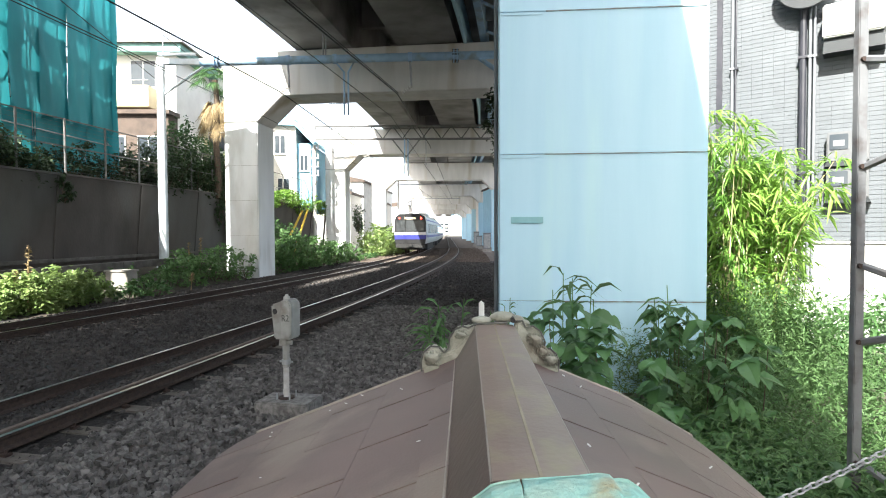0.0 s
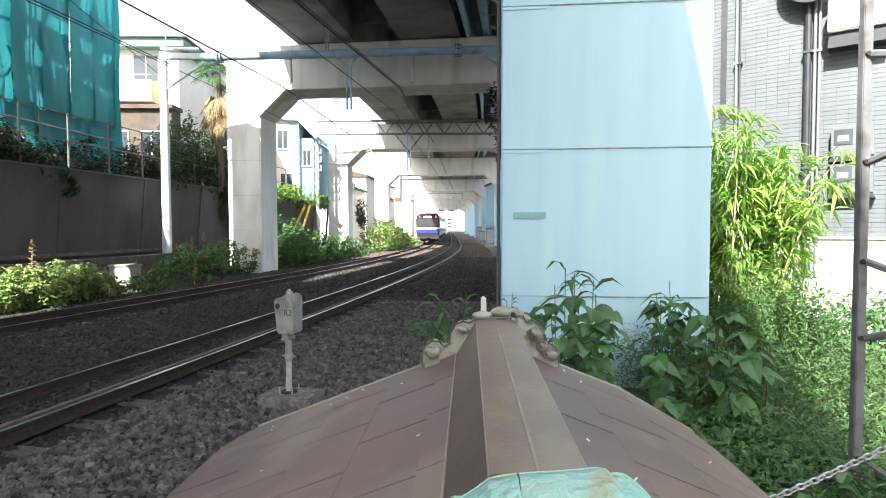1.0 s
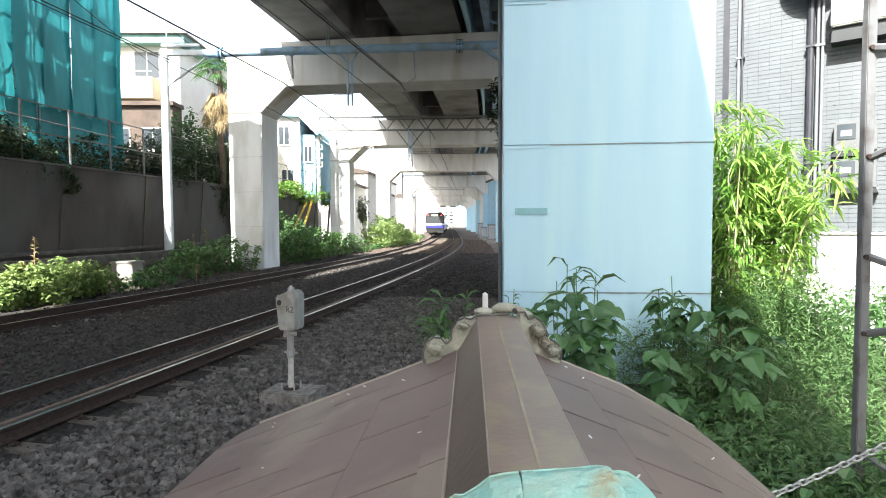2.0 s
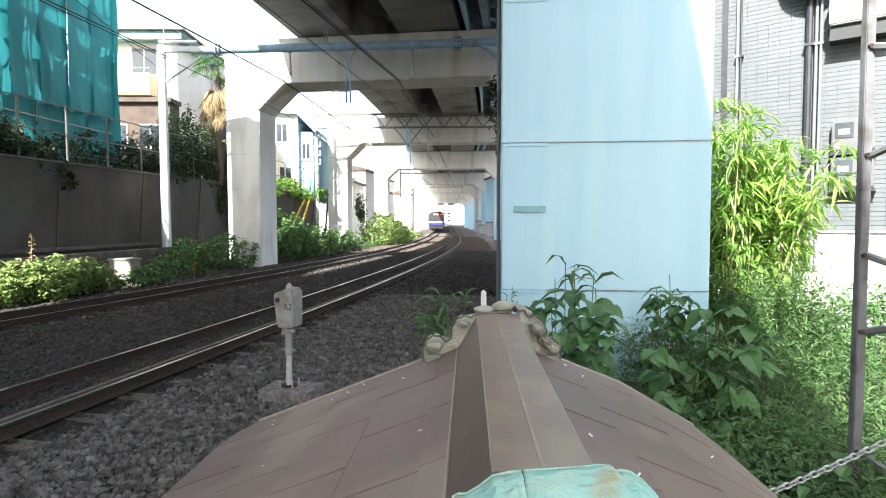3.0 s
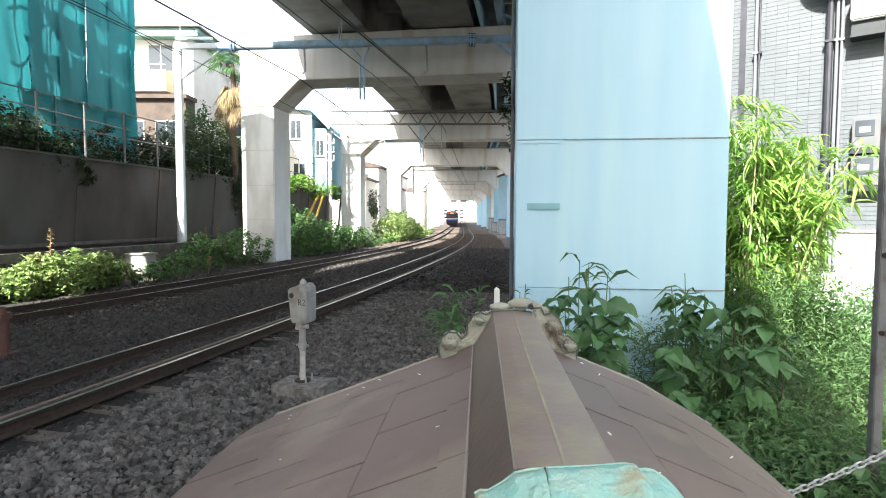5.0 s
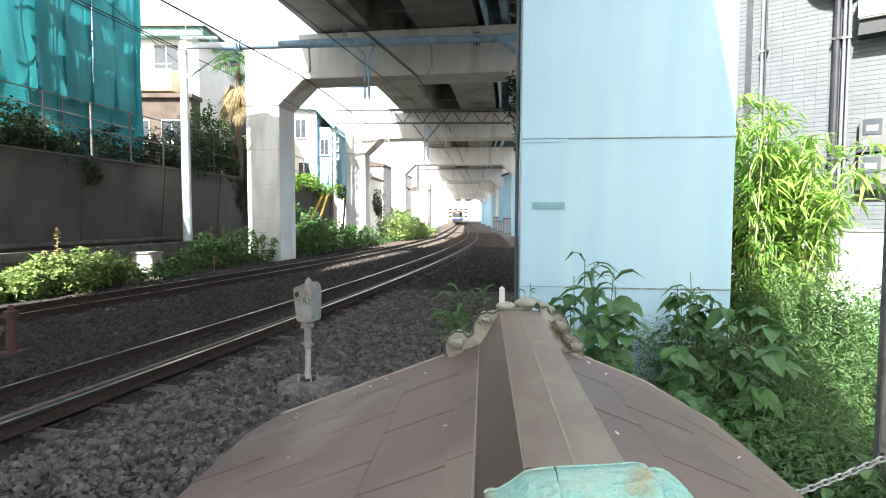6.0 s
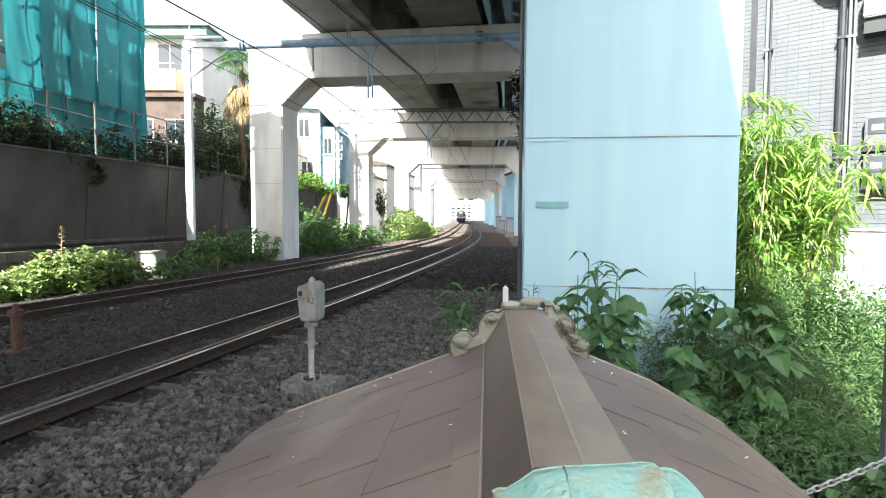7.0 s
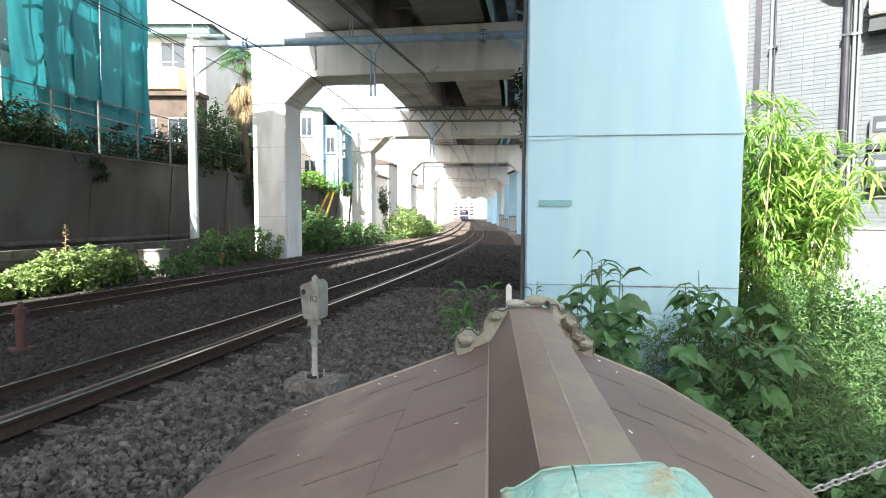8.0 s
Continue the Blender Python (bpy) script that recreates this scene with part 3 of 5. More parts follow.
def build_net():
    t = thing("scaffold_building", "building under repair wrapped in teal scaffold netting", "building")
    part("wall", box(-24, -16.6, 18.0, 24.7, 4.0, 12.6), M["plain"], t)
    for k, z in enumerate((6.0, 8.9)):
        part("window", box(-16.62, -16.56, 22.7, 24.1, z, z + 1.5), M["glass"], t)
    y = 19.0
    rng = np.random.default_rng(3)
    widths = (1.5, 1.45, 1.45, 1.45, 1.45)
    for k, w in enumerate(widths):
        bm = bmesh.new()
        nu, nz = 16, 26
        ph = rng.uniform(0, 6)
        for i in range(nu + 1):
            for j in range(nz + 1):
                u, z = i / nu, 6.55 + 0.10 * math.sin(i * 0.8 + ph) * (j == 0) + 6.65 * j / nz
                sag = 0.09 * math.sin(math.pi * u) * (0.6 + 0.4 * math.sin(j * 0.5 + ph))
                ripple = 0.022 * math.sin(u * 9 + ph + j * 0.35) + 0.010 * math.sin(u * 21 + j * 0.6)
                bm.verts.new((-15.0 + 0.075 * (y - 16.8) + sag + ripple + 0.04 * (k % 2), y - 0.1 + (w + 0.2) * u + 0.02 * math.sin(j), z))
        bm.verts.ensure_lookup_table()
        for i in range(nu):
            for j in range(nz):
                a = i * (nz + 1) + j
                bm.faces.new((bm.verts[a], bm.verts[a + 1], bm.verts[a + nz + 2], bm.verts[a + nz + 1]))
        part("net_sheet", bm, M["net"], t, smooth=True)
        bm = bmesh.new()
        for i in range(nu + 1):
            for j in range(9):
                u, z = i / nu, 4.3 + 2.6 * j / 8
                bm.verts.new((-15.22 + 0.075 * (y - 16.8) + 0.05 * math.sin(u * 7 + ph + j * 0.5), y - 0.1 + (w + 0.2) * u, z))
        bm.verts.ensure_lookup_table()
        for i in range(nu):
            for j in range(8):
                a = i * 9 + j
                bm.faces.new((bm.verts[a], bm.verts[a + 1], bm.verts[a + 10], bm.verts[a + 9]))
        part("lower_net_sheet", bm, M["net"], t, smooth=True)
        part("standard", tube((-15.38 + 0.075 * (y - 16.8), y, 4.1), (-15.38 + 0.075 * (y - 16.8), y, 13.4), 0.03), M["galv"], t)
        y += w
    bm = bmesh.new()
    nu, nz = 10, 26
    for i in range(nu + 1):
        for j in range(nz + 1):
            bm.verts.new((-14.15 - 0.9 * i / nu * 2.2, 26.35 + 0.06 * math.sin(i * 1.7 + j * 0.4), 4.35 + 8.85 * j / nz))
    bm.verts.ensure_lookup_table()
    for i in range(nu):
        for j in range(nz):
            a = i * (nz + 1) + j
            bm.faces.new((bm.verts[a], bm.verts[a + 1], bm.verts[a + nz + 2], bm.verts[a + nz + 1]))
    part("net_sheet", bm, M["net"], t, smooth=True)
    for yy in (19.2, 21.0, 22.8, 24.5, 26.2):
        x = -15.75 + 0.075 * (yy - 16.8)
        part("standard", tube((x, yy, 4.1), (x, yy, 13.5), 0.03), M["galv"], t)
    for z in (6.0, 7.8, 9.6, 11.4, 13.1):
        part("ledger", tube((-15.03, 19.0, z), (-14.45, 26.3, z), 0.027), M["galv"], t)
        part("plank_walk", box(-15.95, -15.4, 19.1, 26.1, z - 0.05, z, bevel=0.01), M["galv"], t)
    for z in (6.0, 9.6):
        part("brace", tube((-15.2, 24.0, z), (-14.5, 26.2, z + 1.8), 0.02), M["galv"], t)
        part("brace", tube((-14.5, 26.3, z), (-16.1, 26.3, z + 1.8), 0.02), M["galv"], t)


def insulator(bm, a, b, r=0.05):
    a, b = Vector(a), Vector(b)
    for i in range(5):
        p, q = a.lerp(b, i / 5), a.lerp(b, (i + 0.55) / 5)
        rod(bm, p, q, r, r * 0.6, 8)
    return bm


def build_poles():
    t = thing("catenary_mast", "pale grey-blue steel pole carrying a tubular gantry over the tracks", "pole", pose(-11.55, 25, -0.3))
    part("pole", rod(tube((0, 0, 0.95), (0, 0, 9.9), 0.20, 0.165, 20), (0, 0, 0.2), (0, 0, 0.95), 0.21, 0.21, 20), M["polepaint"], t, smooth=False)
    part("base_flange", tube((0, 0, 0.82), (0, 0, 0.96), 0.33, 0.25, 18), M["polepaint"], t)
    part("footing", box(-0.35, 0.35, -0.35, 0.35, -0.3, 0.3, bevel=0.03), M["kerb"], t)
    part("mast_top", tube((0.1, 0, 9.9), (0.12, 0, 11.2), 0.025, 0.02), M["galv"], t)
    p0, p1 = Vector((1.75, -0.06, 9.69)), Vector((14.95, -0.55, 9.95))
    beam = part("beam", tube(p0, p1, 0.175, seg=18), M["steelblue"], t, "blue-grey tubular beam")

    def on_beam(x):
        return p0.lerp(p1, (x - p0.x) / (p1.x - p0.x))

    for x, r in ((2.45, 0.27), (12.75, 0.30)):
        p = on_beam(x)
        for d in (-0.09, 0.05):
            part("flange", tube(p + Vector((d, 0, 0)), p + Vector((d + 0.04, 0, 0)), r, seg=18), M["steelblue"], beam)
        for a in range(0, 360, 60):
            q = p + Vector((0, math.cos(radians(a)) * r * 0.85, math.sin(radians(a)) * r * 0.85))
            part("flange_bolt", tube(q - Vector((0.14, 0, 0)), q + Vector((0.14, 0, 0)), 0.025, seg=6), M["rust"], beam)
    for x in (5.52, 7.55, 10.8):
        p = on_beam(x)
        part("clamp", tube(p - Vector((0.09, 0, 0)), p + Vector((0.09, 0, 0)), 0.205, seg=18), M["steelblue"], beam)
    part("arm", box(0.0, 1.8, -0.09, 0.09, 9.62, 9.86, bevel=0.01), M["polepaint"], t)
    part("arm", box(-0.1, 1.5, -0.06, 0.06, 10.02, 10.12), M["polepaint"], t)
    part("brace", tube((0.15, 0, 8.35), (1.85, -0.06, 9.52), 0.055), M["polepaint"], t)
    part("brace", tube((13.7, -0.52, 9.85), (15.0, -0.55, 8.95), 0.10), M["steelblue"], t, "blue-grey diagonal brace")
    for x in (7.05, 7.16):
        part("upright", tube((x, -0.25, 9.9), (x, -0.25, 11.1), 0.03, seg=8), M["galv"], t)
    for x, z1 in ((5.52, 8.62), (10.8, 8.6)):
        y = on_beam(x).y
        h = part("hanger", tube((x, y, 9.7), (x + 0.05, y, z1), 0.05, 0.04), M["galv"], t)
        part("insulator", insulator(bmesh.new(), (x + 0.04, y, z1 + 0.02), (x - 0.36, y - 0.05, z1 - 0.32), 0.085), M["porcelain"], h)
    for x in (7.92, 8.1):
        part("drop_pipe", tube((x, -0.1, 9.3), (x, -0.1, 7.45), 0.04), M["steelblue"], t)
    part("drop_pipe", tube((8.1, -0.1, 9.3), (8.35, -0.25, 9.66), 0.035), M["steelblue"], t)
    part("drop_pipe", tube((7.92, -0.1, 9.3), (7.6, -0.25, 9.66), 0.035), M["steelblue"], t)
    part("drop_bracket", insulator(tube((7.6, -0.1, 7.95), (8.05, -0.1, 7.95), 0.022), (7.6, -0.1, 7.95), (7.25, -0.12, 7.93), 0.06), M["galv"], t)

    t = thing("truss_gantry", "light steel truss gantry carrying overhead wires", "gantry", pose(-9.15, 46, 0))
    part("mast", tube((0, 0, -0.3), (0, 0, 11.4), 0.16, 0.13, 12), M["concrete"], t)
    a, b = 9.55, 10.6
    for z in (a, b):
        part("chord", tube((0, 0, z), (14.2, -0.4, z), 0.09), M["fencepost"], t)
    n = 18
    for i in range(n):
        x0, x1 = 14.2 * i / n, 14.2 * (i + 1) / n
        part("web", tube((x0, -0.4 * i / n, a if i % 2 else b), (x1, -0.4 * (i + 1) / n, b if i % 2 else a), 0.045, seg=6), M["fencepost"], t)
    for x in (4.4, 9.0):
        h = part("hanger", tube((x, 0, 9.55), (x, 0, 7.5), 0.04), M["galv"], t)
        part("insulator", insulator(bmesh.new(), (x, 0, 8.3), (x - 0.5, 0, 8.1), 0.08), M["porcelain"], h)
    for x in (7.28, 7.55):
        part("drop_pipe", tube((x, -0.3, 9.5), (x, -0.3, 6.5), 0.055), M["steelblue"], t)
    for x in (6.3, 8.5):
        part("brace", tube((x, -0.3, 9.5), (7.4, -0.3, 8.1), 0.05), M["fencepost"], t)
    for z in (6.6, 7.3, 8.0, 8.7):
        part("crossarm", box(-0.5, 0.35, -0.05, 0.05, z, z + 0.1), M["galv"], t)
        part("insulator", insulator(bmesh.new(), (0.3, 0, z + 0.1), (0.3, 0, z + 0.5), 0.09), M["porcelain"], t)
    for k, (dx, dy) in enumerate(((-0.95, -7.5), (-0.2, -7.0))):
        g = part("guy_wire", tube((0.2, -0.1, 6.2), (dx, dy, 0.3), 0.018, seg=6), M["wire"], t)
        p, q = Vector((0.2, -0.1, 6.2)), Vector((dx, dy, 0.3))
        part("guy_guard", tube(p.lerp(q, 0.42), p.lerp(q, 0.93), 0.085, seg=8), M["yellow"], g, "yellow spiral guard sleeve")
    for y, off in ((74, -7.2), (104, -7.4)):
        t = thing("line_pole", "pale concrete line pole beside the tracks", "pole", place(y, off))
        part("pole", tube((0, 0, -0.3), (0, 0, 9.5), 0.16, 0.12), M["concrete"], t)
        part("arm", box(0, 9.0, -0.05, 0.05, 8.2, 8.35), M["galv"], t)
        part("brace", tube((0.1, 0, 7.0), (1.4, 0, 8.2), 0.04), M["galv"], t)


def build_wires():
    def wire(label, pts, r=0.014, sag=0.0):
        t = thing("overhead_wire", label, "wire", None, "overhead wires")
        bm = bmesh.new()
        for a, b in zip(pts, pts[1:]):
            a, b = Vector(a), Vector(b)
            for i in range(8):
                p, q = (a.lerp(b, u) - Vector((0, 0, sag * 4 * u * (1 - u))) for u in (i / 8, (i + 1) / 8))
                rod(bm, p, q, r, seg=5)
        tagged(part("strand", bm, M["wire"], t), kind="stuff")

    def chord(a, b, y):
        """The straight line through a and b, carried on to the distance y."""
        a, b = Vector(a), Vector(b)
        return a.lerp(b, (y - a.y) / (b.y - a.y))

    far_end, near_end = [station(104, 0, True)(0, 8.2), station(104, 0.1)(0, 8.2)]
    low = Vector((0, 0, -1.0))
    a, b = (-6.35, 24.70, 8.09), (-8.26, 15.00, 8.04)
    wire("black messenger wire over the far track", [chord(a, b, -14), a, (-5.44, 46.00, 8.73), far_end], 0.026)
    a, b = (-1.32, 24.70, 8.03), (-3.67, 14.80, 8.00)
    wire("black messenger wire over the near track", [chord(a, b, -14), a, (0.13, 46.00, 9.10), near_end], 0.026)
    wire("second messenger wire over the near track", [chord(a, b, -14) + Vector((0.16, 0, 0.02)), Vector(a) + Vector((0.06, 0, 0.02))], 0.016)
    a, b = (-7.12, 24.40, 7.05), (-7.79, 20.00, 7.04)
    wire("thin contact wire over the far track", [chord(a, b, -14), a, far_end + low], 0.013)
    a, b = (-1.59, 24.70, 7.05), (-4.05, 12.40, 7.02)
    wire("thin contact wire over the near track", [chord(a, b, -14), a, near_end + low], 0.013)
    a, b = (-11.20, 25.00, 9.07), (-12.26, 17.50, 9.03)
    wire("dark feeder wire running to the mast", [chord(a, b, -14), a], 0.022)
    a, b = (-11.50, 25.00, 8.46), (-9.57, 16.00, 8.00)
    wire("thin cable behind the netting line", [chord(a, b, -2), a], 0.012)
    wire("dark service cable sagging above the wall", [(-11.45, 25, 10.6), (-9.0, 46, 10.5)], 0.014, 0.6)


def window(parent, x, y, z, w, h, side="y"):
    f = part("window", box(x, x + w, y - 0.06, y + 0.04, z, z + h, bevel=0.01), M["frame"], parent)
    part("pane", box(x + 0.06, x + w / 2 - 0.03, y - 0.075, y - 0.05, z + 0.06, z + h - 0.06), M["glass"], f)
    part("pane", box(x + w / 2 + 0.03, x + w - 0.06, y - 0.075, y - 0.05, z + 0.06, z + h - 0.06), M["glass"], f)
    part("sill", box(x - 0.05, x + w + 0.05, y - 0.12, y - 0.0, z - 0.07, z - 0.01), M["frame"], f)


def build_houses():
    t = thing("house", "white two-storey house with green eaves and a cream balcony", "house", pose(-20.3, 36, 4.1))
    part("wall", box(0, 4.6, 0, 7, -0.2, 9.0), M["housewhite"], t)
    part("eaves_board", box(-0.3, 5.2, -0.7, 7.3, 9.0, 9.55, bevel=0.03), M["houseroof"], t, "green painted eaves board")
    part("roof", outline(bmesh.new(), [(-0.5, 9.554), (5.4, 9.554), (5.4, 9.62), (2.4, 9.95), (-0.5, 9.85)], -0.9, 7.5), M["kerb"], t)
    b = part("balcony", box(0.0, 3.4, -1.1, 0.0, 5.6, 6.9, bevel=0.02), M["cream"], t, "cream balcony front")
    part("balcony_rail", tube((0, -1.1, 7.2), (3.4, -1.1, 7.2), 0.03), M["galv"], b)
    part("canopy", box(-0.2, 4.8, -1.5, 0, 5.1, 5.35), M["brownhouse"], t, "dark lower eaves")
    window(t, 1.8, 0, 7.0, 1.6, 1.7)
    # projecting dark box that stands for the shaded porch front
    part("lower_storey", box(-0.05, 4.65, -1.25, -0.004, -0.2, 5.096), M["brownhouse"], t, "brown lower storey with porch shade put into its colour")
    window(t, 0.6, -1.25, 2.4, 1.5, 1.4)
    window(t, 2.8, -1.25, 2.4, 1.3, 1.4)

    t = thing("house", "white house with a small dark dormer and cream side", "house", pose(-18.0, 41.5, 4.1))
    part("wall", box(0, 3.5, 0, 7, -0.2, 10.2), M["housewhite"], t)
    part("wing", box(2.2, 4.2, -1.2, 5, -0.2, 6.2), M["cream"], t)
    part("roof", outline(bmesh.new(), [(-0.4, 10.2), (3.9, 10.2), (3.9, 10.4), (-0.4, 10.9)], -0.5, 7.4), M["frame"], t)
    part("wing_roof", outline(bmesh.new(), [(2.0, 6.2), (4.5, 6.2), (4.5, 6.35), (2.0, 6.6)], -1.5, 5.2), M["frame"], t)
    window(t, 0.5, 0, 4.2, 1.5, 2.2)
    window(t, 1.0, 0, 8.0, 1.4, 1.2)
    window(t, 2.6, -1.2, 3.6, 1.2, 1.4)

    t = thing("house", "blue and white house with a steep blue roof edge", "house", pose(-12.4, 45.5, 4.0))
    part("wall", box(0, 1.9, 0, 8, -0.2, 6.6), M["housewhite"], t)
    part("side_wing", box(1.9, 3.0, 0.4, 8, -0.2, 5.2), M["houseblue"], t)
    part("roof", outline(bmesh.new(), [(-0.3, 6.6), (1.2, 7.6), (3.5, 5.2), (3.3, 5.05), (1.9, 6.5)], -0.4, 8.3), M["houseblue"], t)
    window(t, 0.2, 0, 4.3, 0.9, 1.5)
    window(t, 2.1, 0.4, 3.0, 0.7, 1.3)
    window(t, 0.4, 0, 1.2, 1.0, 1.2)

    rng = random.Random(4)
    for x, y, w, h, mname in ((-12, 66, 6, 6, "housewhite"), (-13, 84, 7, 9, "plain"), (-11, 108, 6, 7, "housewhite"), (-14, 132, 9, 11, "frame"),
                              (-9, 160, 7, 9, "housewhite"), (-26, 58, 8, 10, "plain"), (-30, 44, 7, 9, "frame"), (13, 90, 6, 9, "houseblue"),
                              (15, 125, 7, 10, "housewhite"), (16, 165, 9, 12, "plain"), (-14, 240, 8, 12, "houseblue")):
        t = thing("house", "pale far house beyond the tracks", "house", pose(x, y, 0.0 if x > -8 else 0.5, 0, 0, rng.uniform(-8, 8)), "far houses")
        part("wall", box(-w / 2, w / 2, 0, 7, -0.6, h), M[mname], t)
        part("roof", outline(bmesh.new(), [(-w / 2 - 0.3, h), (w / 2 + 0.3, h), (w / 2 + 0.2, h + 0.3), (0, h + 1.1), (-w / 2 - 0.2, h + 0.3)], -0.3, 7.3), M["brownhouse"], t)
        for z in np.arange(1.4, h - 1.6, 2.7):
            for k in range(2):
                window(t, -w / 2 + 0.8 + k * (w / 2 - 0.2), 0, float(z), 1.4, 1.3)

    t = thing("apartment_building", "pale blue and white apartment building far down the line", "building", pose(16, 470, 0))
    part("wall", box(-26, 26, 0, 14, -0.6, 15), M["housewhite"], t)
    part("stair_tower", box(3, 13, -1.2, 0, -0.6, 17), M["houseblue"], t, "pale blue stair tower")
    part("roof", box(-26.4, 26.4, -0.4, 14.4, 15.004, 15.5, bevel=0.05), M["kerb"], t)
    for z in (1.0, 4.0, 7.0, 10.0):
        b = part("balcony", box(-25, 2.5, -1.4, 0, z - 0.4, z + 0.7), M["plain"], t)
        for k in range(6):
            window(t, -24.0 + k * 4.4, 0, z + 0.9, 2.8, 1.5)
        window(t, 15.5, 0, z, 3.0, 1.8)
        window(t, 20.5, 0, z, 3.0, 1.8)
    # cabinets and short posts at the foot of the columns
    for y, off, h in ((66, 3.9, 1.9), (80, 3.7, 1.5), (92, 3.9, 2.1)):
        t = thing("relay_cabinet", "grey steel relay cabinet beside the far track", "cabinet", place(y, off), "relay cabinets")
        part("plinth", box(-0.5, 0.5, -0.35, 0.35, -0.35, 0.1), M["kerb"], t)
        part("body", box(-0.42, 0.42, -0.28, 0.28, 0.1, h, bevel=0.02), M["greypipe"], t)
        part("door", box(-0.36, 0.36, -0.3, -0.278, 0.2, h - 0.12, bevel=0.005), M["galv"], t)
        part("cap", box(-0.48, 0.48, -0.34, 0.34, h, h + 0.06), M["greypipe"], t)


def build_palm():
    t = thing("palm_tree", "shaggy fan palm with hanging dry fronds", "palm", pose(-11.4, 31.0, 4.1))
    rng = np.random.default_rng(12)
    bm = bmesh.new()
    p = Vector((0, 0, -0.2))
    for i in range(12):
        q = Vector((0.05 * math.sin(i), 0.05 * math.cos(i * 1.3), -0.2 + 0.53 * (i + 1)))
        rod(bm, p, q, 0.17 - 0.004 * i, 0.19 - 0.004 * i, 9)
        p = q
    part("trunk", bm, M["bark"], t)
    top = np.array([0, 0, 6.2])
    for name, n, zlo, zhi, mm, length in (("crown", 40, -0.6, 1.0, "leaf", 1.05), ("dry_fronds", 44, -1.8, -0.6, "dry", 1.1)):
        base, way, ln = [], [], []
        for k in range(n):
            az, el = rng.uniform(0, 6.28), rng.uniform(zlo, zhi)
            d = np.array([math.cos(az), math.sin(az), el])
            d /= np.linalg.norm(d)
            hub = top + d * 0.75 + (np.array([0, 0, -rng.uniform(0.3, 2.0)]) if name == "dry_fronds" else 0)
            for j in range(13):
                s = np.cross(d, [0, 0, 1])
                a = (j - 6) / 6 * 1.25
                w = d * math.cos(a) + s * math.sin(a) + np.array([0, 0, -0.15])
                base.append(hub)
                way.append(w)
                ln.append(length * rng.uniform(0.55, 0.8))
        leaf_mesh(name, base, way, np.array(ln), 0.05, M[mm], t, 0.5, rng=rng)


def build_left_plants():
    def at(y, off, z, r, rz):
        p = station(y, off)(0, z)
        return (p.x, p.y, p.z, r, rz)

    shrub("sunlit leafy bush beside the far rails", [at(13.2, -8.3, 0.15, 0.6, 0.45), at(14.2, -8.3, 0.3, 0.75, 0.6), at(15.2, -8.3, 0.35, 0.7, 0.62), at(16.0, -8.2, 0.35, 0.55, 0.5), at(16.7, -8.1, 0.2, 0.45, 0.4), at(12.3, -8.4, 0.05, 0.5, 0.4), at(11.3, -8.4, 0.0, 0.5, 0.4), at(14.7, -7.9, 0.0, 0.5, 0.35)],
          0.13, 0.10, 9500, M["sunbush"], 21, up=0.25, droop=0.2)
    shrub("dark green weeds round the mast foot", [at(20.2, -8.4, 0.25, 0.6, 0.4), at(21.5, -8.5, 0.4, 0.8, 0.6), at(22.8, -8.4, 0.5, 0.8, 0.7), at(24, -8.4, 0.5, 0.8, 0.75), at(25.2, -8.5, 0.65, 0.75, 0.85), at(26, -7.9, 0.5, 0.45, 0.7), at(23.5, -9.5, 0.7, 0.8, 0.6), at(18.4, -7.9, 0.1, 0.5, 0.3), at(19.4, -9.3, 0.4, 0.7, 0.4)],
          0.15, 0.10, 4200, M["weed"], 22)
    shrub("tall weeds behind the first column", [at(30.5, -8.2, 0.6, 0.9, 1.0), at(32, -8.0, 0.8, 1.0, 1.1), at(33.5, -8.0, 0.8, 1.1, 1.1), at(35.5, -7.8, 0.8, 1.0, 1.1), at(37.5, -7.8, 0.7, 1.1, 0.9), at(40, -7.6, 0.6, 1.0, 0.8), at(42.5, -7.2, 0.5, 0.9, 0.7), at(34, -9.4, 1.4, 1.0, 1.4)],
          0.19, 0.14, 6500, M["weed"], 23)
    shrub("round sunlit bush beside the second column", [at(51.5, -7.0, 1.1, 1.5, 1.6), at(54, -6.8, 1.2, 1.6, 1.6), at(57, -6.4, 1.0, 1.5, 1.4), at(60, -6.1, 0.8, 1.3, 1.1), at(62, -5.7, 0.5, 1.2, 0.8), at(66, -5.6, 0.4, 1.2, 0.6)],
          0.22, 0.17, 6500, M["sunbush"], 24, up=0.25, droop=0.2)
    shrub("low weeds along the far rails", [at(y, -7.6 + 0.03 * (y - 20), 0.0, 0.5, 0.28) for y in (17.5, 19, 44, 46, 48.5, 51, 70, 76, 82, 90)], 0.16, 0.08, 2200, M["leaf"], 25)
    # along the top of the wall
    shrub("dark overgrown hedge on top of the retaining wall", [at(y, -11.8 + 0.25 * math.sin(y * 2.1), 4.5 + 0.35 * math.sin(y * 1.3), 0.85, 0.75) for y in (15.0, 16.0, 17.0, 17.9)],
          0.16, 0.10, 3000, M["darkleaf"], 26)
    # hedge extended along the lower netting to stand in for the shade there
    shrub("dark hedge behind the fence, also standing in for shade on the netting", [at(y, -12.3 + 0.3 * math.sin(y * 2.7), 4.6 + 0.3 * math.sin(y * 1.9), 0.75, 0.75) for y in (16.2, 17.4, 18.6, 19.8, 21, 22.2, 23.4, 24.6, 25.6)],
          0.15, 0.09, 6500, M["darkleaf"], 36)
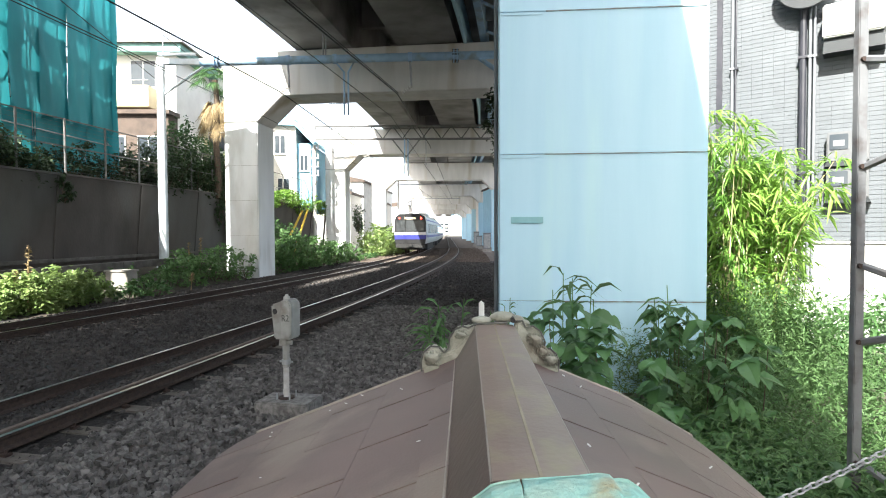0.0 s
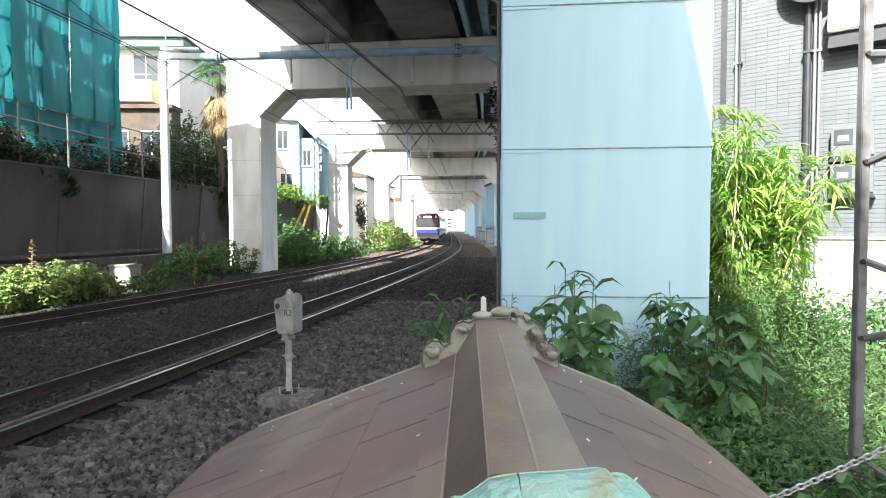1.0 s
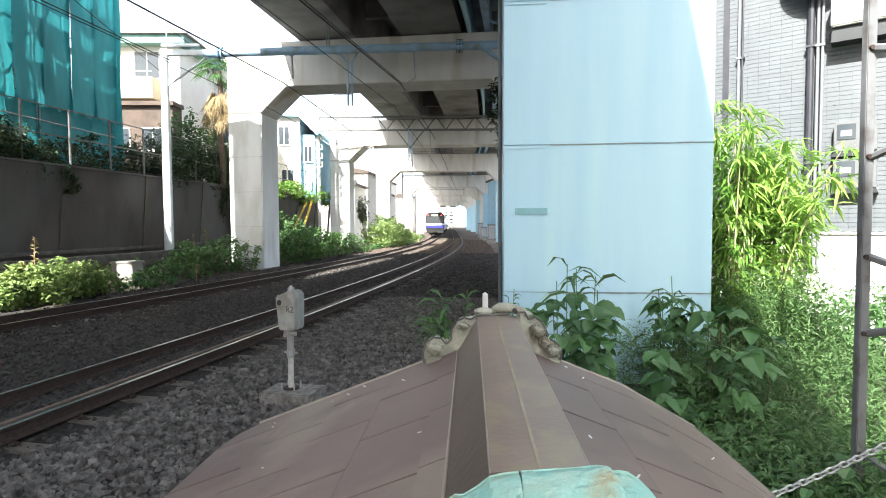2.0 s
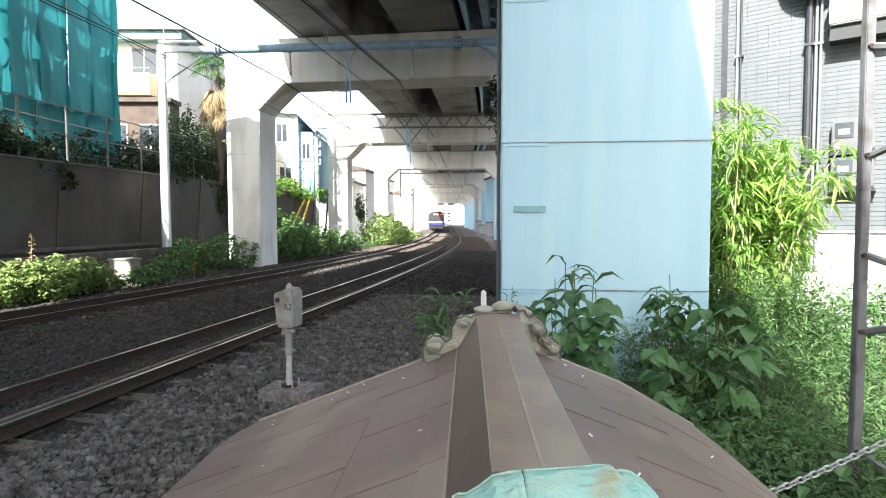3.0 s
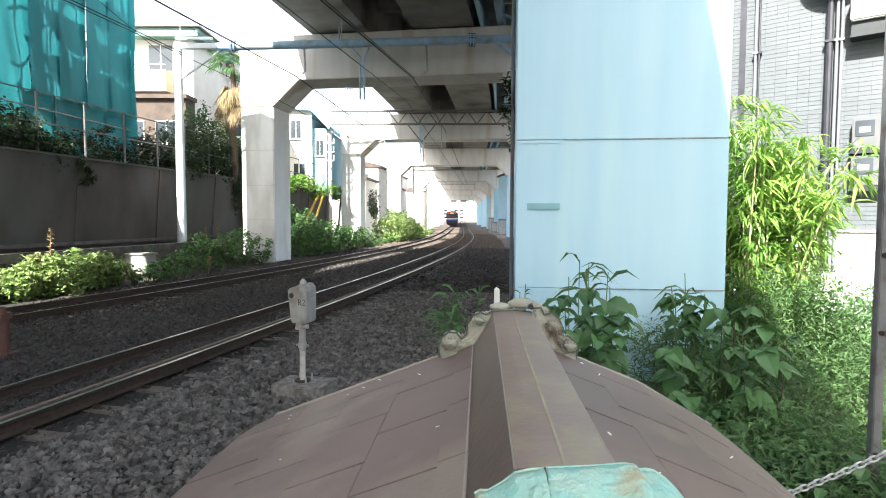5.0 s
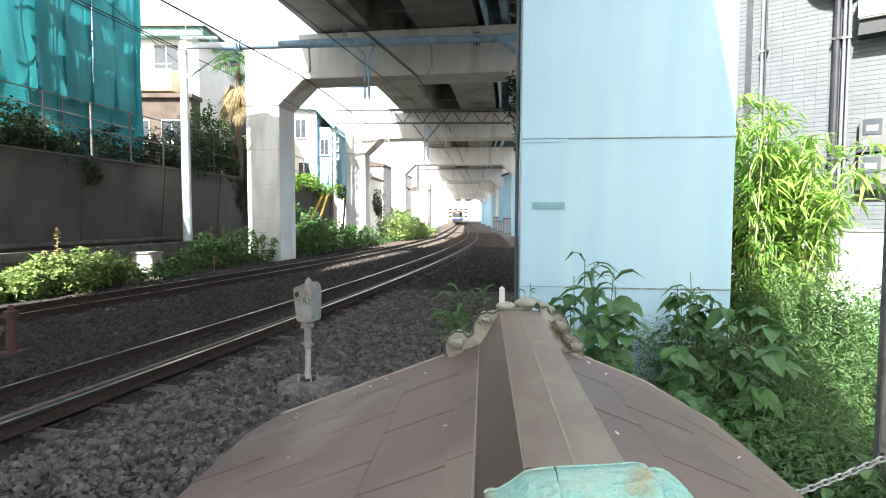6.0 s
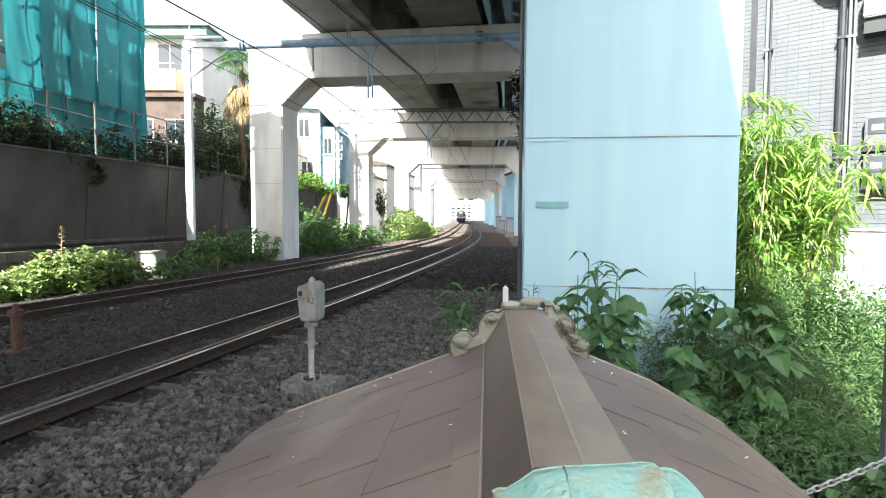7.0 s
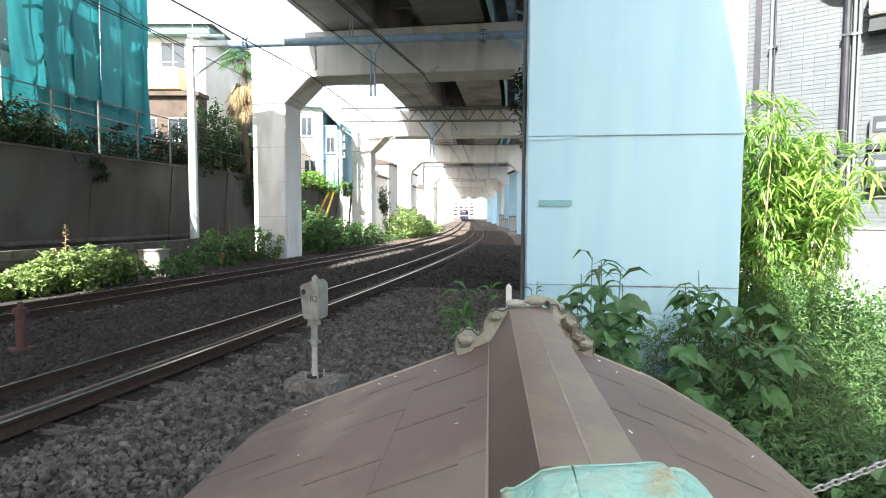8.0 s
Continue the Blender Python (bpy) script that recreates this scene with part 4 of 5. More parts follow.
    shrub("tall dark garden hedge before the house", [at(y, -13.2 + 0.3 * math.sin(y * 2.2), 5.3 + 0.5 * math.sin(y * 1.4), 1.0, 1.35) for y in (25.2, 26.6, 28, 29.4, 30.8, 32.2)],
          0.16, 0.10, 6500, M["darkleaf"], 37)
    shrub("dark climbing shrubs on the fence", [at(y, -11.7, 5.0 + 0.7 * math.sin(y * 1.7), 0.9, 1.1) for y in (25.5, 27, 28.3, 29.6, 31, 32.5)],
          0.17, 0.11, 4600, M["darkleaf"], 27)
    shrub("tall garden bush catching the sun", [at(28.5, -12.8, 6.6, 0.9, 1.4), at(30.5, -12.6, 6.2, 1.0, 1.4), at(33, -12.4, 5.6, 1.0, 1.2)], 0.18, 0.12, 2600, M["leaf"], 28)
    shrub("sunlit ivy spilling over the far wall", [at(y, -11.0, 4.3 + 0.2 * math.sin(y), 0.8, 0.6) for y in (36, 38, 40, 42, 45, 48)], 0.18, 0.13, 3400, M["bright"], 29)
    shrub("hanging dark creeper on the wall", [at(29.5, -10.95, 3.4, 0.35, 0.9), at(30.6, -10.9, 2.6, 0.35, 1.3), at(18.7, -11.0, 3.6, 0.3, 0.5)], 0.13, 0.10, 1300, M["darkleaf"], 30, up=-0.4)
    shrub("dark tree tuft beside the second column", [at(52, -8.6, 3.6, 0.5, 1.2), at(53, -8.8, 2.8, 0.5, 0.8)], 0.2, 0.12, 900, M["darkleaf"], 31)
    # dry seed stalks
    rng = np.random.default_rng(9)
    for y, off, h in ((14.2, -8.15, 1.75), (14.0, -8.35, 1.1), (20.0, -7.0, 0.6), (24.4, -9.3, 1.9), (23.8, -9.5, 1.7)):
        p = station(y, off)(0, -0.1)
        t = thing("dry_stalk", "dry brown seed stalk standing in the weeds", "weed", pose(p.x, p.y, p.z), "dry stalks")
        part("stem", tube((0, 0, 0), (0.06, 0, h), 0.018, 0.01, 6), M["dry"], t)
        n = 60
        z = rng.uniform(0.55, 1.0, n) * h
        leaf_mesh("seed_head", np.stack([0.06 * z / h, 0 * z, z], 1), ball_ways(n, rng, 0.6), 0.12, 0.05, M["dry"], t, 0.2, rng=rng)


# ---- small roof before the camera ----
ROOF = pose(0.21, 1.86, 0, 0, 0, -3.8)


def slope_z(x):
    """Height of the roof surface; the right slope bows down towards its eave."""
    return 1.622 - 0.385 * abs(x) - 0.52 * max(0.0, x - 0.35) ** 2


def build_roof():
    t = thing("small_roof", "brown slate roof of a small shrine with a sheet metal ridge", "roof", ROOF)
    back = -1.5
    for s, eave in ((-1, 0.87), (1, 0.73)):
        bm = bmesh.new()
        v = [bm.verts.new(p) for p in ((0, 0, slope_z(0) - 0.012), (s * eave, -0.02, slope_z(s * eave) - 0.012), (s * eave, back, slope_z(s * eave) - 0.012), (0, back, slope_z(0) - 0.012))]
        bm.faces.new(v if s < 0 else v[::-1])
        bmesh.ops.solidify(bm, geom=bm.faces[:], thickness=0.03)
        deck = part("slope", bm, M["underlay"], t, "boarded roof slope under slates")
        rows = [0.115, 0.335, 0.505, 0.68, eave + 0.012] if s < 0 else [0.07, 0.25, 0.42, 0.59, eave + 0.012]
        for k, (a, b) in enumerate(zip(rows, rows[1:])):
            y = 0.012
            first = True
            while y > back:
                ln = 0.30 if not (first and k % 2) else 0.15
                first = False
                y1 = max(y - ln, back)
                bm = bmesh.new()
                # the outer far corner is cut round at the eave
                pts = [(a + 0.0015, y - 0.0035), (b, y - 0.0035), (b, y1 + 0.0035), (a + 0.0015, y1 + 0.0035)]
                if k == 3 and y > 0:
                    pts = [(a + 0.0015, y - 0.0035), (b - 0.09, y - 0.0035), (b - 0.03, y - 0.04), (b, y - 0.12), (b, y1 + 0.0035), (a + 0.0015, y1 + 0.0035)]
                lift_a, lift_b = 0.004 + 0.0012 * random.random(), 0.005 + 0.0012 * random.random()
                up = [bm.verts.new((s * x, yy, slope_z(s * x) + (lift_a if x < a + 0.01 else lift_b))) for x, yy in pts]
                dn = [bm.verts.new((s * x, yy, slope_z(s * x) + (lift_a if x < a + 0.01 else lift_b) - 0.009)) for x, yy in pts]
                bm.faces.new(up)
                bm.faces.new(dn[::-1])
                for i in range(len(pts)):
                    j = (i + 1) % len(pts)
                    bm.faces.new((up[i], dn[i], dn[j], up[j]))
                bmesh.ops.recalc_face_normals(bm, faces=bm.faces[:])
                part("slate", bm, M["roof"], deck)
                y = y1
    # flashing strips on the left of the ridge, in lengths
    y = -0.05
    for ln in (0.26, 0.28, 0.30, 0.30, 0.3):
        pts = [(-0.172, slope_z(0.172) + 0.011), (-0.118, slope_z(0.118) + 0.013), (-0.118, slope_z(0.118) + 0.016), (-0.172, slope_z(0.172) + 0.015)]
        part("flashing", outline(bmesh.new(), pts, max(y - ln, back), y - 0.004), M["roof"], t, "overlapping brown flashing")
        y -= ln
    part("ridge_side", outline(bmesh.new(), [(-0.121, 1.585), (-0.116, 1.578), (-0.050, 1.694), (-0.0555, 1.6945)], -1.185, -0.03), M["ridgeside"], t, "folded side of the ridge with shade put into its colour")
    part("ridge_hem", tube((-0.1215, -1.185, 1.5905), (-0.1215, -0.03, 1.5905), 0.0022, seg=6), M["paleedge"], t, "pale thin hem")
    for x in (-0.0555, 0.0695):
        part("cap_edge", tube((x, -1.185, 1.6935), (x, -0.02, 1.6935), 0.0018, seg=6), M["paleedge"], t, "pale thin fold line")
    for s, e in ((-1, 0.80), (1, 0.66)):
        for p, q in ((0.13, 0.42), (0.42, e)):
            part("verge_trim", tube((s * p, 0.014, slope_z(s * p) + 0.006), (s * q, 0.014, slope_z(s * q) + 0.006), 0.005, seg=8), M["paleedge"], t, "pale verge edge")
    top = outline(bmesh.new(), [(-0.056, 1.6905), (-0.054, 1.696), (-0.024, 1.6985), (0.006, 1.6995), (0.036, 1.6985), (0.068, 1.696), (0.070, 1.6905), (0.079, 1.60), (0.074, 1.60), (0.064, 1.685), (-0.05, 1.685)], -1.185, -0.01)
    part("ridge_cap", top, M["ridge"], t, "weathered brown sheet metal ridge cap with a raised seam")
    part("ridge_seam", outline(bmesh.new(), [(0.0030, 1.698), (0.0090, 1.698), (0.0080, 1.7004), (0.0040, 1.7004)], -1.185, -0.01), M["seam"], t, "yellowed worn seam line")
    part("body", box(-0.62, 0.5, -1.3, -0.25, -0.4, 1.30), M["brownhouse"], t, "dark wooden body of the shrine")
    rng = random.Random(8)
    for i in range(26):
        x = rng.uniform(-0.8, 0.65)
        y = rng.uniform(-1.1, -0.05)
        if abs(x) < 0.14:
            continue
        part("petal", box(-0.0045, 0.0045, -0.0017, 0.0017, 0, 0.0015, m=pose(x, y, slope_z(x) + 0.0135, 0, 21 if x < 0 else -21, rng.uniform(0, 180))), M["frame"], t, "pale fleck of dry petal")


def lump(bm, c, r, squash, m, seed):
    """A rounded uneven lump of sheet metal."""
    rng = random.Random(seed)
    made = bmesh.ops.create_icosphere(bm, subdivisions=2, radius=1)["verts"]
    for v in made:
        k = 1 + 0.10 * math.sin(v.co.x * 5 + seed) * math.cos(v.co.z * 4 + seed * 2)
        v.co = m @ (Vector(c) + Vector((v.co.x * r * squash[0], v.co.y * r * squash[1], v.co.z * r * squash[2])) * k)
    return bm


def shell(rim, rows, seed, thick=0.004):
    """A hammered sheet hung from a rim of (x, z) points; rows are (y, drop, widen) from the rim towards the near end."""
    bm = bmesh.new()
    xs = np.linspace(rim[0][0], rim[-1][0], 30)
    zs = np.interp(xs, [p[0] for p in rim], [p[1] for p in rim])
    mid = (xs[0] + xs[-1]) / 2
    grid = []
    for j, (y, drop, widen) in enumerate(rows):
        grid.append([bm.verts.new((mid + (x - mid) * widen, y + 0.003 * math.sin(x * 60 + seed), z - drop + 0.0018 * math.sin(x * 95 + j * 1.3 + seed) * (j > 0)))
                     for x, z in zip(xs, zs)])
    for p, q in zip(grid, grid[1:]):
        for i in range(len(xs) - 1):
            bm.faces.new((p[i], q[i], q[i + 1], p[i + 1]))
    bmesh.ops.recalc_face_normals(bm, faces=bm.faces[:])
    bmesh.ops.solidify(bm, geom=bm.faces[:], thickness=thick)
    return bm


def build_ornaments():
    I = Matrix.Identity(4)
    t = thing("ridge_end_ornament", "grey weathered metal cloud ornament closing the far ridge end", "ornament", ROOF)
    # the two wings: a cloud-edged plate with a folded rim, a foot, and raised scroll plates in front
    wings = (
        (-1, "left_wing", (-0.224, -0.108, 1.512, 1.566),
         [(-0.232, 1.545), (-0.234, 1.58), (-0.224, 1.610), (-0.202, 1.628), (-0.175, 1.626), (-0.158, 1.606), (-0.143, 1.622), (-0.140, 1.655), (-0.122, 1.684),
          (-0.098, 1.694), (-0.078, 1.688), (-0.056, 1.702), (-0.052, 1.60), (-0.10, 1.582), (-0.14, 1.560)],
         ((-0.196, 1.592, 0.029, 0.024), (-0.104, 1.668, 0.022, 0.017)),
         [(-0.160, 1.575), (-0.052, 1.602), (-0.052, 1.672), (-0.078, 1.664), (-0.130, 1.612), (-0.166, 1.600)]),
        (1, "right_wing", (0.132, 0.210, 1.512, 1.566),
         [(0.212, 1.545), (0.216, 1.578), (0.206, 1.606), (0.186, 1.622), (0.168, 1.616), (0.170, 1.645), (0.156, 1.678), (0.132, 1.696), (0.108, 1.690), (0.098, 1.712),
          (0.074, 1.712), (0.074, 1.59), (0.12, 1.565)],
         ((0.188, 1.587, 0.025, 0.022), (0.136, 1.652, 0.026, 0.024), (0.160, 1.615, 0.020, 0.018)),
         [(0.078, 1.590), (0.150, 1.572), (0.150, 1.600), (0.112, 1.640), (0.078, 1.672)]))
    for s, name, foot, edge, discs, strap in wings:
        bm = outline(bmesh.new(), edge, -0.030, 0.015)
        bmesh.ops.bevel(bm, geom=bm.edges[:], offset=0.008, segments=2, affect="EDGES")
        wing = part(name, bm, M["oldtin"], t)
        part("foot", box(foot[0], foot[1], -0.048, 0.012, foot[2], foot[3], bevel=0.007), M["oldtin"], wing)
        bm = outline(bmesh.new(), strap, -0.044, -0.022)
        bmesh.ops.bevel(bm, geom=bm.edges[:], offset=0.007, segments=2, affect="EDGES")
        part("strap", bm, M["oldtin"], wing)
        for k, (x, z, rx, rz) in enumerate(discs):
            ring = [(x + rx * (1 + 0.12 * math.sin(3 * a + k)) * math.cos(a), z + rz * (1 + 0.10 * math.cos(2 * a + k)) * math.sin(a)) for a in np.linspace(0, 2 * math.pi, 17)[:-1]]
            bm = outline(bmesh.new(), [(float(p), float(q)) for p, q in ring], -0.052, -0.024)
            bmesh.ops.bevel(bm, geom=bm.edges[:], offset=0.0075, segments=2, affect="EDGES")
            part("scroll_plate", bm, M["oldtin"], wing, smooth=True)
        bm = bmesh.new()
        for p, q in zip(edge[:-3], edge[1:-2]):
            rod(bm, (p[0], -0.031, p[1]), (q[0], -0.031, q[1]), 0.0028, seg=6)
        part("folded_rim", bm, M["tinrim"], wing)
    bm = bmesh.new()
    for x, z, rx, rz, k in ((-0.034, 1.708, 0.036, 0.014, 1), (0.036, 1.720, 0.045, 0.019, 2), (0.078, 1.712, 0.028, 0.013, 3), (0.105, 1.700, 0.022, 0.011, 4)):
        lump(bm, (x, 0.006, z), 1.0, (rx, 0.028, rz), I, k)
    crest = part("crest", bm, M["oldtin"], t, "pale crest lapping over the ridge end", smooth=True)
    part("crest_hole", tube((0.066, -0.034, 1.714), (0.066, -0.01, 1.716), 0.008, seg=12), M["black"], crest)
    part("crest_lip", tube((-0.062, -0.024, 1.6995), (0.05, -0.024, 1.705), 0.004, seg=8), M["tinrim"], crest)

    t = thing("ridge_end_ornament", "turquoise patinated copper ornament closing the near ridge end", "ornament", ROOF)
    rows = [(-1.195, 0.0, 1.0), (-1.215, -0.003, 1.01), (-1.245, 0.003, 1.02), (-1.275, 0.016, 1.03), (-1.30, 0.045, 1.04), (-1.31, 0.10, 1.04)]
    left = [(-0.104, 1.668), (-0.098, 1.672), (-0.088, 1.672), (-0.072, 1.682), (-0.056, 1.695), (-0.038, 1.6995), (-0.022, 1.7015)]
    main = [(-0.0195, 1.7018), (0.007, 1.704), (0.04, 1.7065), (0.073, 1.710), (0.083, 1.709), (0.092, 1.700), (0.099, 1.680)]
    fold = [(0.089, 1.7035), (0.096, 1.7045), (0.106, 1.703), (0.119, 1.694), (0.132, 1.681), (0.145, 1.664)]
    part("left_lobe", shell(left, rows, 1), M["patina"], t, smooth=True)
    part("face", shell(main, [(y, d - 0.001, w) for y, d, w in rows], 4), M["patina"], t, smooth=True)
    part("right_fold", shell(fold, [(y + 0.004, d + 0.002, w) for y, d, w in rows], 7), M["patina"], t, smooth=True)
    part("inner_fold", shell([(x * 0.96 + 0.002, z - 0.004) for x, z in fold], [(y - 0.03, d + 0.002, w) for y, d, w in rows], 9), M["patina"], t, smooth=True)
    for pts in (left, main, fold):
        bm = bmesh.new()
        for p, q in zip(pts, pts[1:]):
            rod(bm, (p[0], -1.196, p[1]), (q[0], -1.196, q[1]), 0.0022, seg=6)
        part("rolled_edge", bm, M["patina"], t)
    # dark core, so the gap between lobe and face reads as a shaded crease
    part("core", box(-0.07, 0.085, -1.28, -1.205, 1.50, 1.66), M["underlay"], t)
    t = thing("marker_post", "short white-painted marker post", "post", pose(0.565, 6.0, -0.3))
    part("post", box(-0.028, 0.028, -0.028, 0.028, 0, 1.54, bevel=0.006), M["frame"], t)
    part("cap", outline(bmesh.new(), [(-0.03, 1.544), (0.03, 1.544), (0.0, 1.57)], -0.028, 0.028), M["frame"], t)


# ---- right side ----
WALL = pose(9.2, 10.75, 0, 0, 0, 140.8)


def build_right():
    t = thing("apartment_building", "grey tiled apartment building wall with pipes and meter boxes", "building", WALL)
    w = part("wall", box(-4, 9, -6.4, -0.02, 1.8, 13), M["grout"], t)
    part("base", box(-4, 9, -6.4, 0.04, -0.4, 1.74), M["plain"], t, "pale rendered base")
    part("ledge", box(-4, 9, -0.2, 0.09, 1.744, 1.80, bevel=0.01), M["plain"], t)
    tile, n_up, tw, th = None, 24, 0.21, 0.092
    for r in range(n_up):
        for c in range(12):
            ob = new("tile", tile) if tile else part("tile", box(0.001, tw - 0.001, -0.03, 0.0, 0.003, th - 0.003, bevel=0.002), M["tile"], w)
            tile = ob.data
            ob.parent = w
            ob.matrix_basis = pose(-0.1 + c * tw, random.uniform(-0.0015, 0.0015), 1.806 + r * th)
    pts, quads = [], []
    for r in range(120):
        z0, z1 = 1.809 + r * th, 1.803 + (r + 1) * th
        for c in range(-18, 43):
            if r < n_up and 0 <= c < 12:
                continue
            x0, x1 = -0.1 + c * tw + 0.001, -0.1 + (c + 1) * tw - 0.001
            k = len(pts)
            pts += [(x0, 0, z0), (x1, 0, z0), (x1, 0, z1), (x0, 0, z1), (x0, -0.03, z0), (x1, -0.03, z0), (x1, -0.03, z1), (x0, -0.03, z1)]
            quads += [(k, k + 1, k + 2, k + 3), (k, k + 4, k + 5, k + 1), (k + 1, k + 5, k + 6, k + 2), (k + 2, k + 6, k + 7, k + 3), (k + 3, k + 7, k + 4, k)]
    me = bpy.data.meshes.new("tile_rest")
    me.from_pydata(pts, [], quads)
    me.materials.append(M["tile"])
    ob = new("tile_rest", me)
    ob.parent = w
    tagged(ob, kind="stuff")
    part("slot", box(3.22, 3.34, -0.02, 0.03, 3.0, 12), M["darkpipe"], t, "dark expansion joint")
    for x, r, m in ((3.00, 0.03, "greypipe"), (2.93, 0.02, "darkpipe"), (1.535, 0.03, "greypipe"), (1.455, 0.026, "greypipe"), (1.66, 0.065, "darkpipe")):
        p = part("downpipe", tube((x, 0.12, 1.0), (x, 0.12, 12), r), M[m], t)
        for z in (3.2, 5.6):
            part("bracket", box(x - r - 0.02, x + r + 0.02, 0.0, 0.13 + r, z, z + 0.05), M[m], p)
    for z0 in (3.40, 2.66):
        m = part("meter_box", box(0.52, 1.22, 0.0, 0.24, z0, z0 + 0.6, bevel=0.02), M["meter"], t, "grey meter box with a glazed window")
        # dark piece standing in for the shadow under the meter box
        part("hood", outline(bmesh.new(), [(0.48, z0 - 0.09), (1.26, z0 - 0.09), (1.22, z0 - 0.004), (0.52, z0 - 0.004)], 0.0, 0.26), M["sign"], m)
        part("glazing", box(0.86, 1.17, 0.24, 0.256, z0 + 0.24, z0 + 0.55, bevel=0.01), M["glass"], m)
        part("dial", box(0.92, 1.11, 0.256, 0.262, z0 + 0.31, z0 + 0.43), M["greypipe"], m)
    a = part("vent_hood", box(0.3, 1.3, 0.0, 0.5, 5.85, 6.5, bevel=0.03), M["frame"], t, "white box with its shadow below as a dark piece")
    # dark piece standing in for the shade below the white box
    part("underside", outline(bmesh.new(), [(0.3, 5.56), (1.3, 5.56), (1.28, 5.846), (0.32, 5.846)], 0.0, 0.4), M["sign"], a)

    # unseen wall, added to keep skylight off the right roof slope
    tagged(part("wall_east", box(11.6, 12.4, -20, 8.6, -0.4, 11.0), M["tile"]), "grey unseen wall added beside the camera to hold off skylight", "wall", kind="structure")

    t = thing("round_sign", "dark round dish fixed to the tiled wall", "dish", WALL @ pose(1.60, 0, 7.12))
    part("disc", tube((0, 0.30, 0), (0, 0.36, 0), 0.56, 0.56, 40), M["sign"], t)
    part("rim", tube((0, 0.36, 0), (0, 0.375, 0), 0.57, 0.55, 40), M["sign"], t)
    part("bracket", tube((0, -0.01, 0), (0, 0.31, 0), 0.05), M["sign"], t)

    t = thing("lattice_mast", "grey painted steel lattice mast with angled lacing bars", "mast", pose(3.10, 4.0, -0.4))
    a, b = Vector((0, 0, 0)), Vector((0.16, -0.62, 0))
    for p in (a, b):
        part("post", box(p.x - 0.035, p.x + 0.035, p.y - 0.03, p.y + 0.03, 0, 6.5, bevel=0.006), M["mastgrey"], t)
    for k, z in enumerate((0.72, 1.6, 2.15, 2.86, 3.62, 4.25, 5.0, 5.7)):
        d = 0.18 if k % 2 else -0.16
        part("lacing", tube(a + Vector((0.02, -0.03, z)), b + Vector((-0.02, 0.03, z + d)), 0.028, seg=6), M["mastgrey"], t)
        part("bolt", tube((-0.01, -0.05, z), (-0.01, -0.028, z), 0.018, seg=8), M["rust"], t)
    t = thing("chain_barrier", "grey steel chain hanging between short posts", "chain", pose(0, 0, 0))
    p0, p1 = Vector((1.25, 2.84, 0.40)), Vector((2.95, 3.0, 1.02))
    for q in (p0, p1):
        part("stake", tube((q.x, q.y, -0.34), (q.x, q.y, q.z + 0.04), 0.022), M["galv"], t)
    n, link = 44, None
    for i in range(n):
        u = (i + 0.5) / n
        c = p0.lerp(p1, u) - Vector((0, 0, 0.16 * u * (1 - u)))
        if link is None:
            bm = bmesh.new()
            ring = []
            for k in range(12):
                ang = k / 12 * 2 * math.pi
                ring.append(Vector((math.cos(ang) * 0.027, math.sin(ang) * 0.015, 0)))
            for k in range(12):
                rod(bm, ring[k], ring[(k + 1) % 12], 0.0055, seg=5)
            ob = part("link", bm, M["galv"], t)
            link = ob.data
        else:
            ob = new("link", link)
            ob.parent = t
        d = (p1 - p0).normalized()
        ob.matrix_basis = Matrix.Translation(c) @ d.to_track_quat("X", "Z").to_matrix().to_4x4() @ pose(0, 0, 0, 90 * (i % 2) + 20)


def build_bamboo():
    rng = np.random.default_rng(40)
    t = thing("bamboo_clump", "dense sunlit bamboo with arching pale canes", "bamboo", pose(5.3, 8.9, -0.34))
    base, way, ln = [], [], []
    for i in range(64):
        bm = bmesh.new()
        u = rng.uniform(0, 1)
        x, y = -0.80 + 1.2 * u, rng.uniform(-0.45, 0.75)
        h = (4.55 - 1.0 * u ** 1.5) * rng.uniform(0.62, 1.0)
        lean = np.array([rng.normal(0.05, 0.22), rng.normal(-0.12, 0.25)])
        bushy = rng.choice([0.35, 0.8, 1.25])
        prev = None
        for k in range(9):
            f = k / 8
            p = Vector((x + lean[0] * f * f * 1.4, y + lean[1] * f * f * 1.4, h * f - 0.25 * f ** 3))
            if prev is not None:
                rod(bm, prev, p, 0.019 - 0.012 * f, 0.016 - 0.010 * f, 6)
            if f > 0.18:
                for j in range(int((6 + 11 * f) * bushy)):
                    d = rng.normal(0, 1, 3)
                    d[2] = abs(d[2]) * 0.25 - 0.1
                    d /= np.linalg.norm(d)
                    o = np.array(p) + d * rng.uniform(0.02, 0.26) + rng.normal(0, 0.03, 3)
                    o[0] = max(o[0], -1.12)
                    for q in range(2):
                        base.append(o)
                        way.append(d + rng.normal(0, 0.75, 3) + [0, 0, -0.2])
                        ln.append(rng.uniform(0.12, 0.36))
            prev = p
        tagged(part("cane", bm, M["cane"], t), kind="stuff")
    ln = np.array(ln)
    leaf_mesh("leaves", base, way, ln, ln * 0.13 + 0.006, M["bright"], t, 0.4, rng=rng)


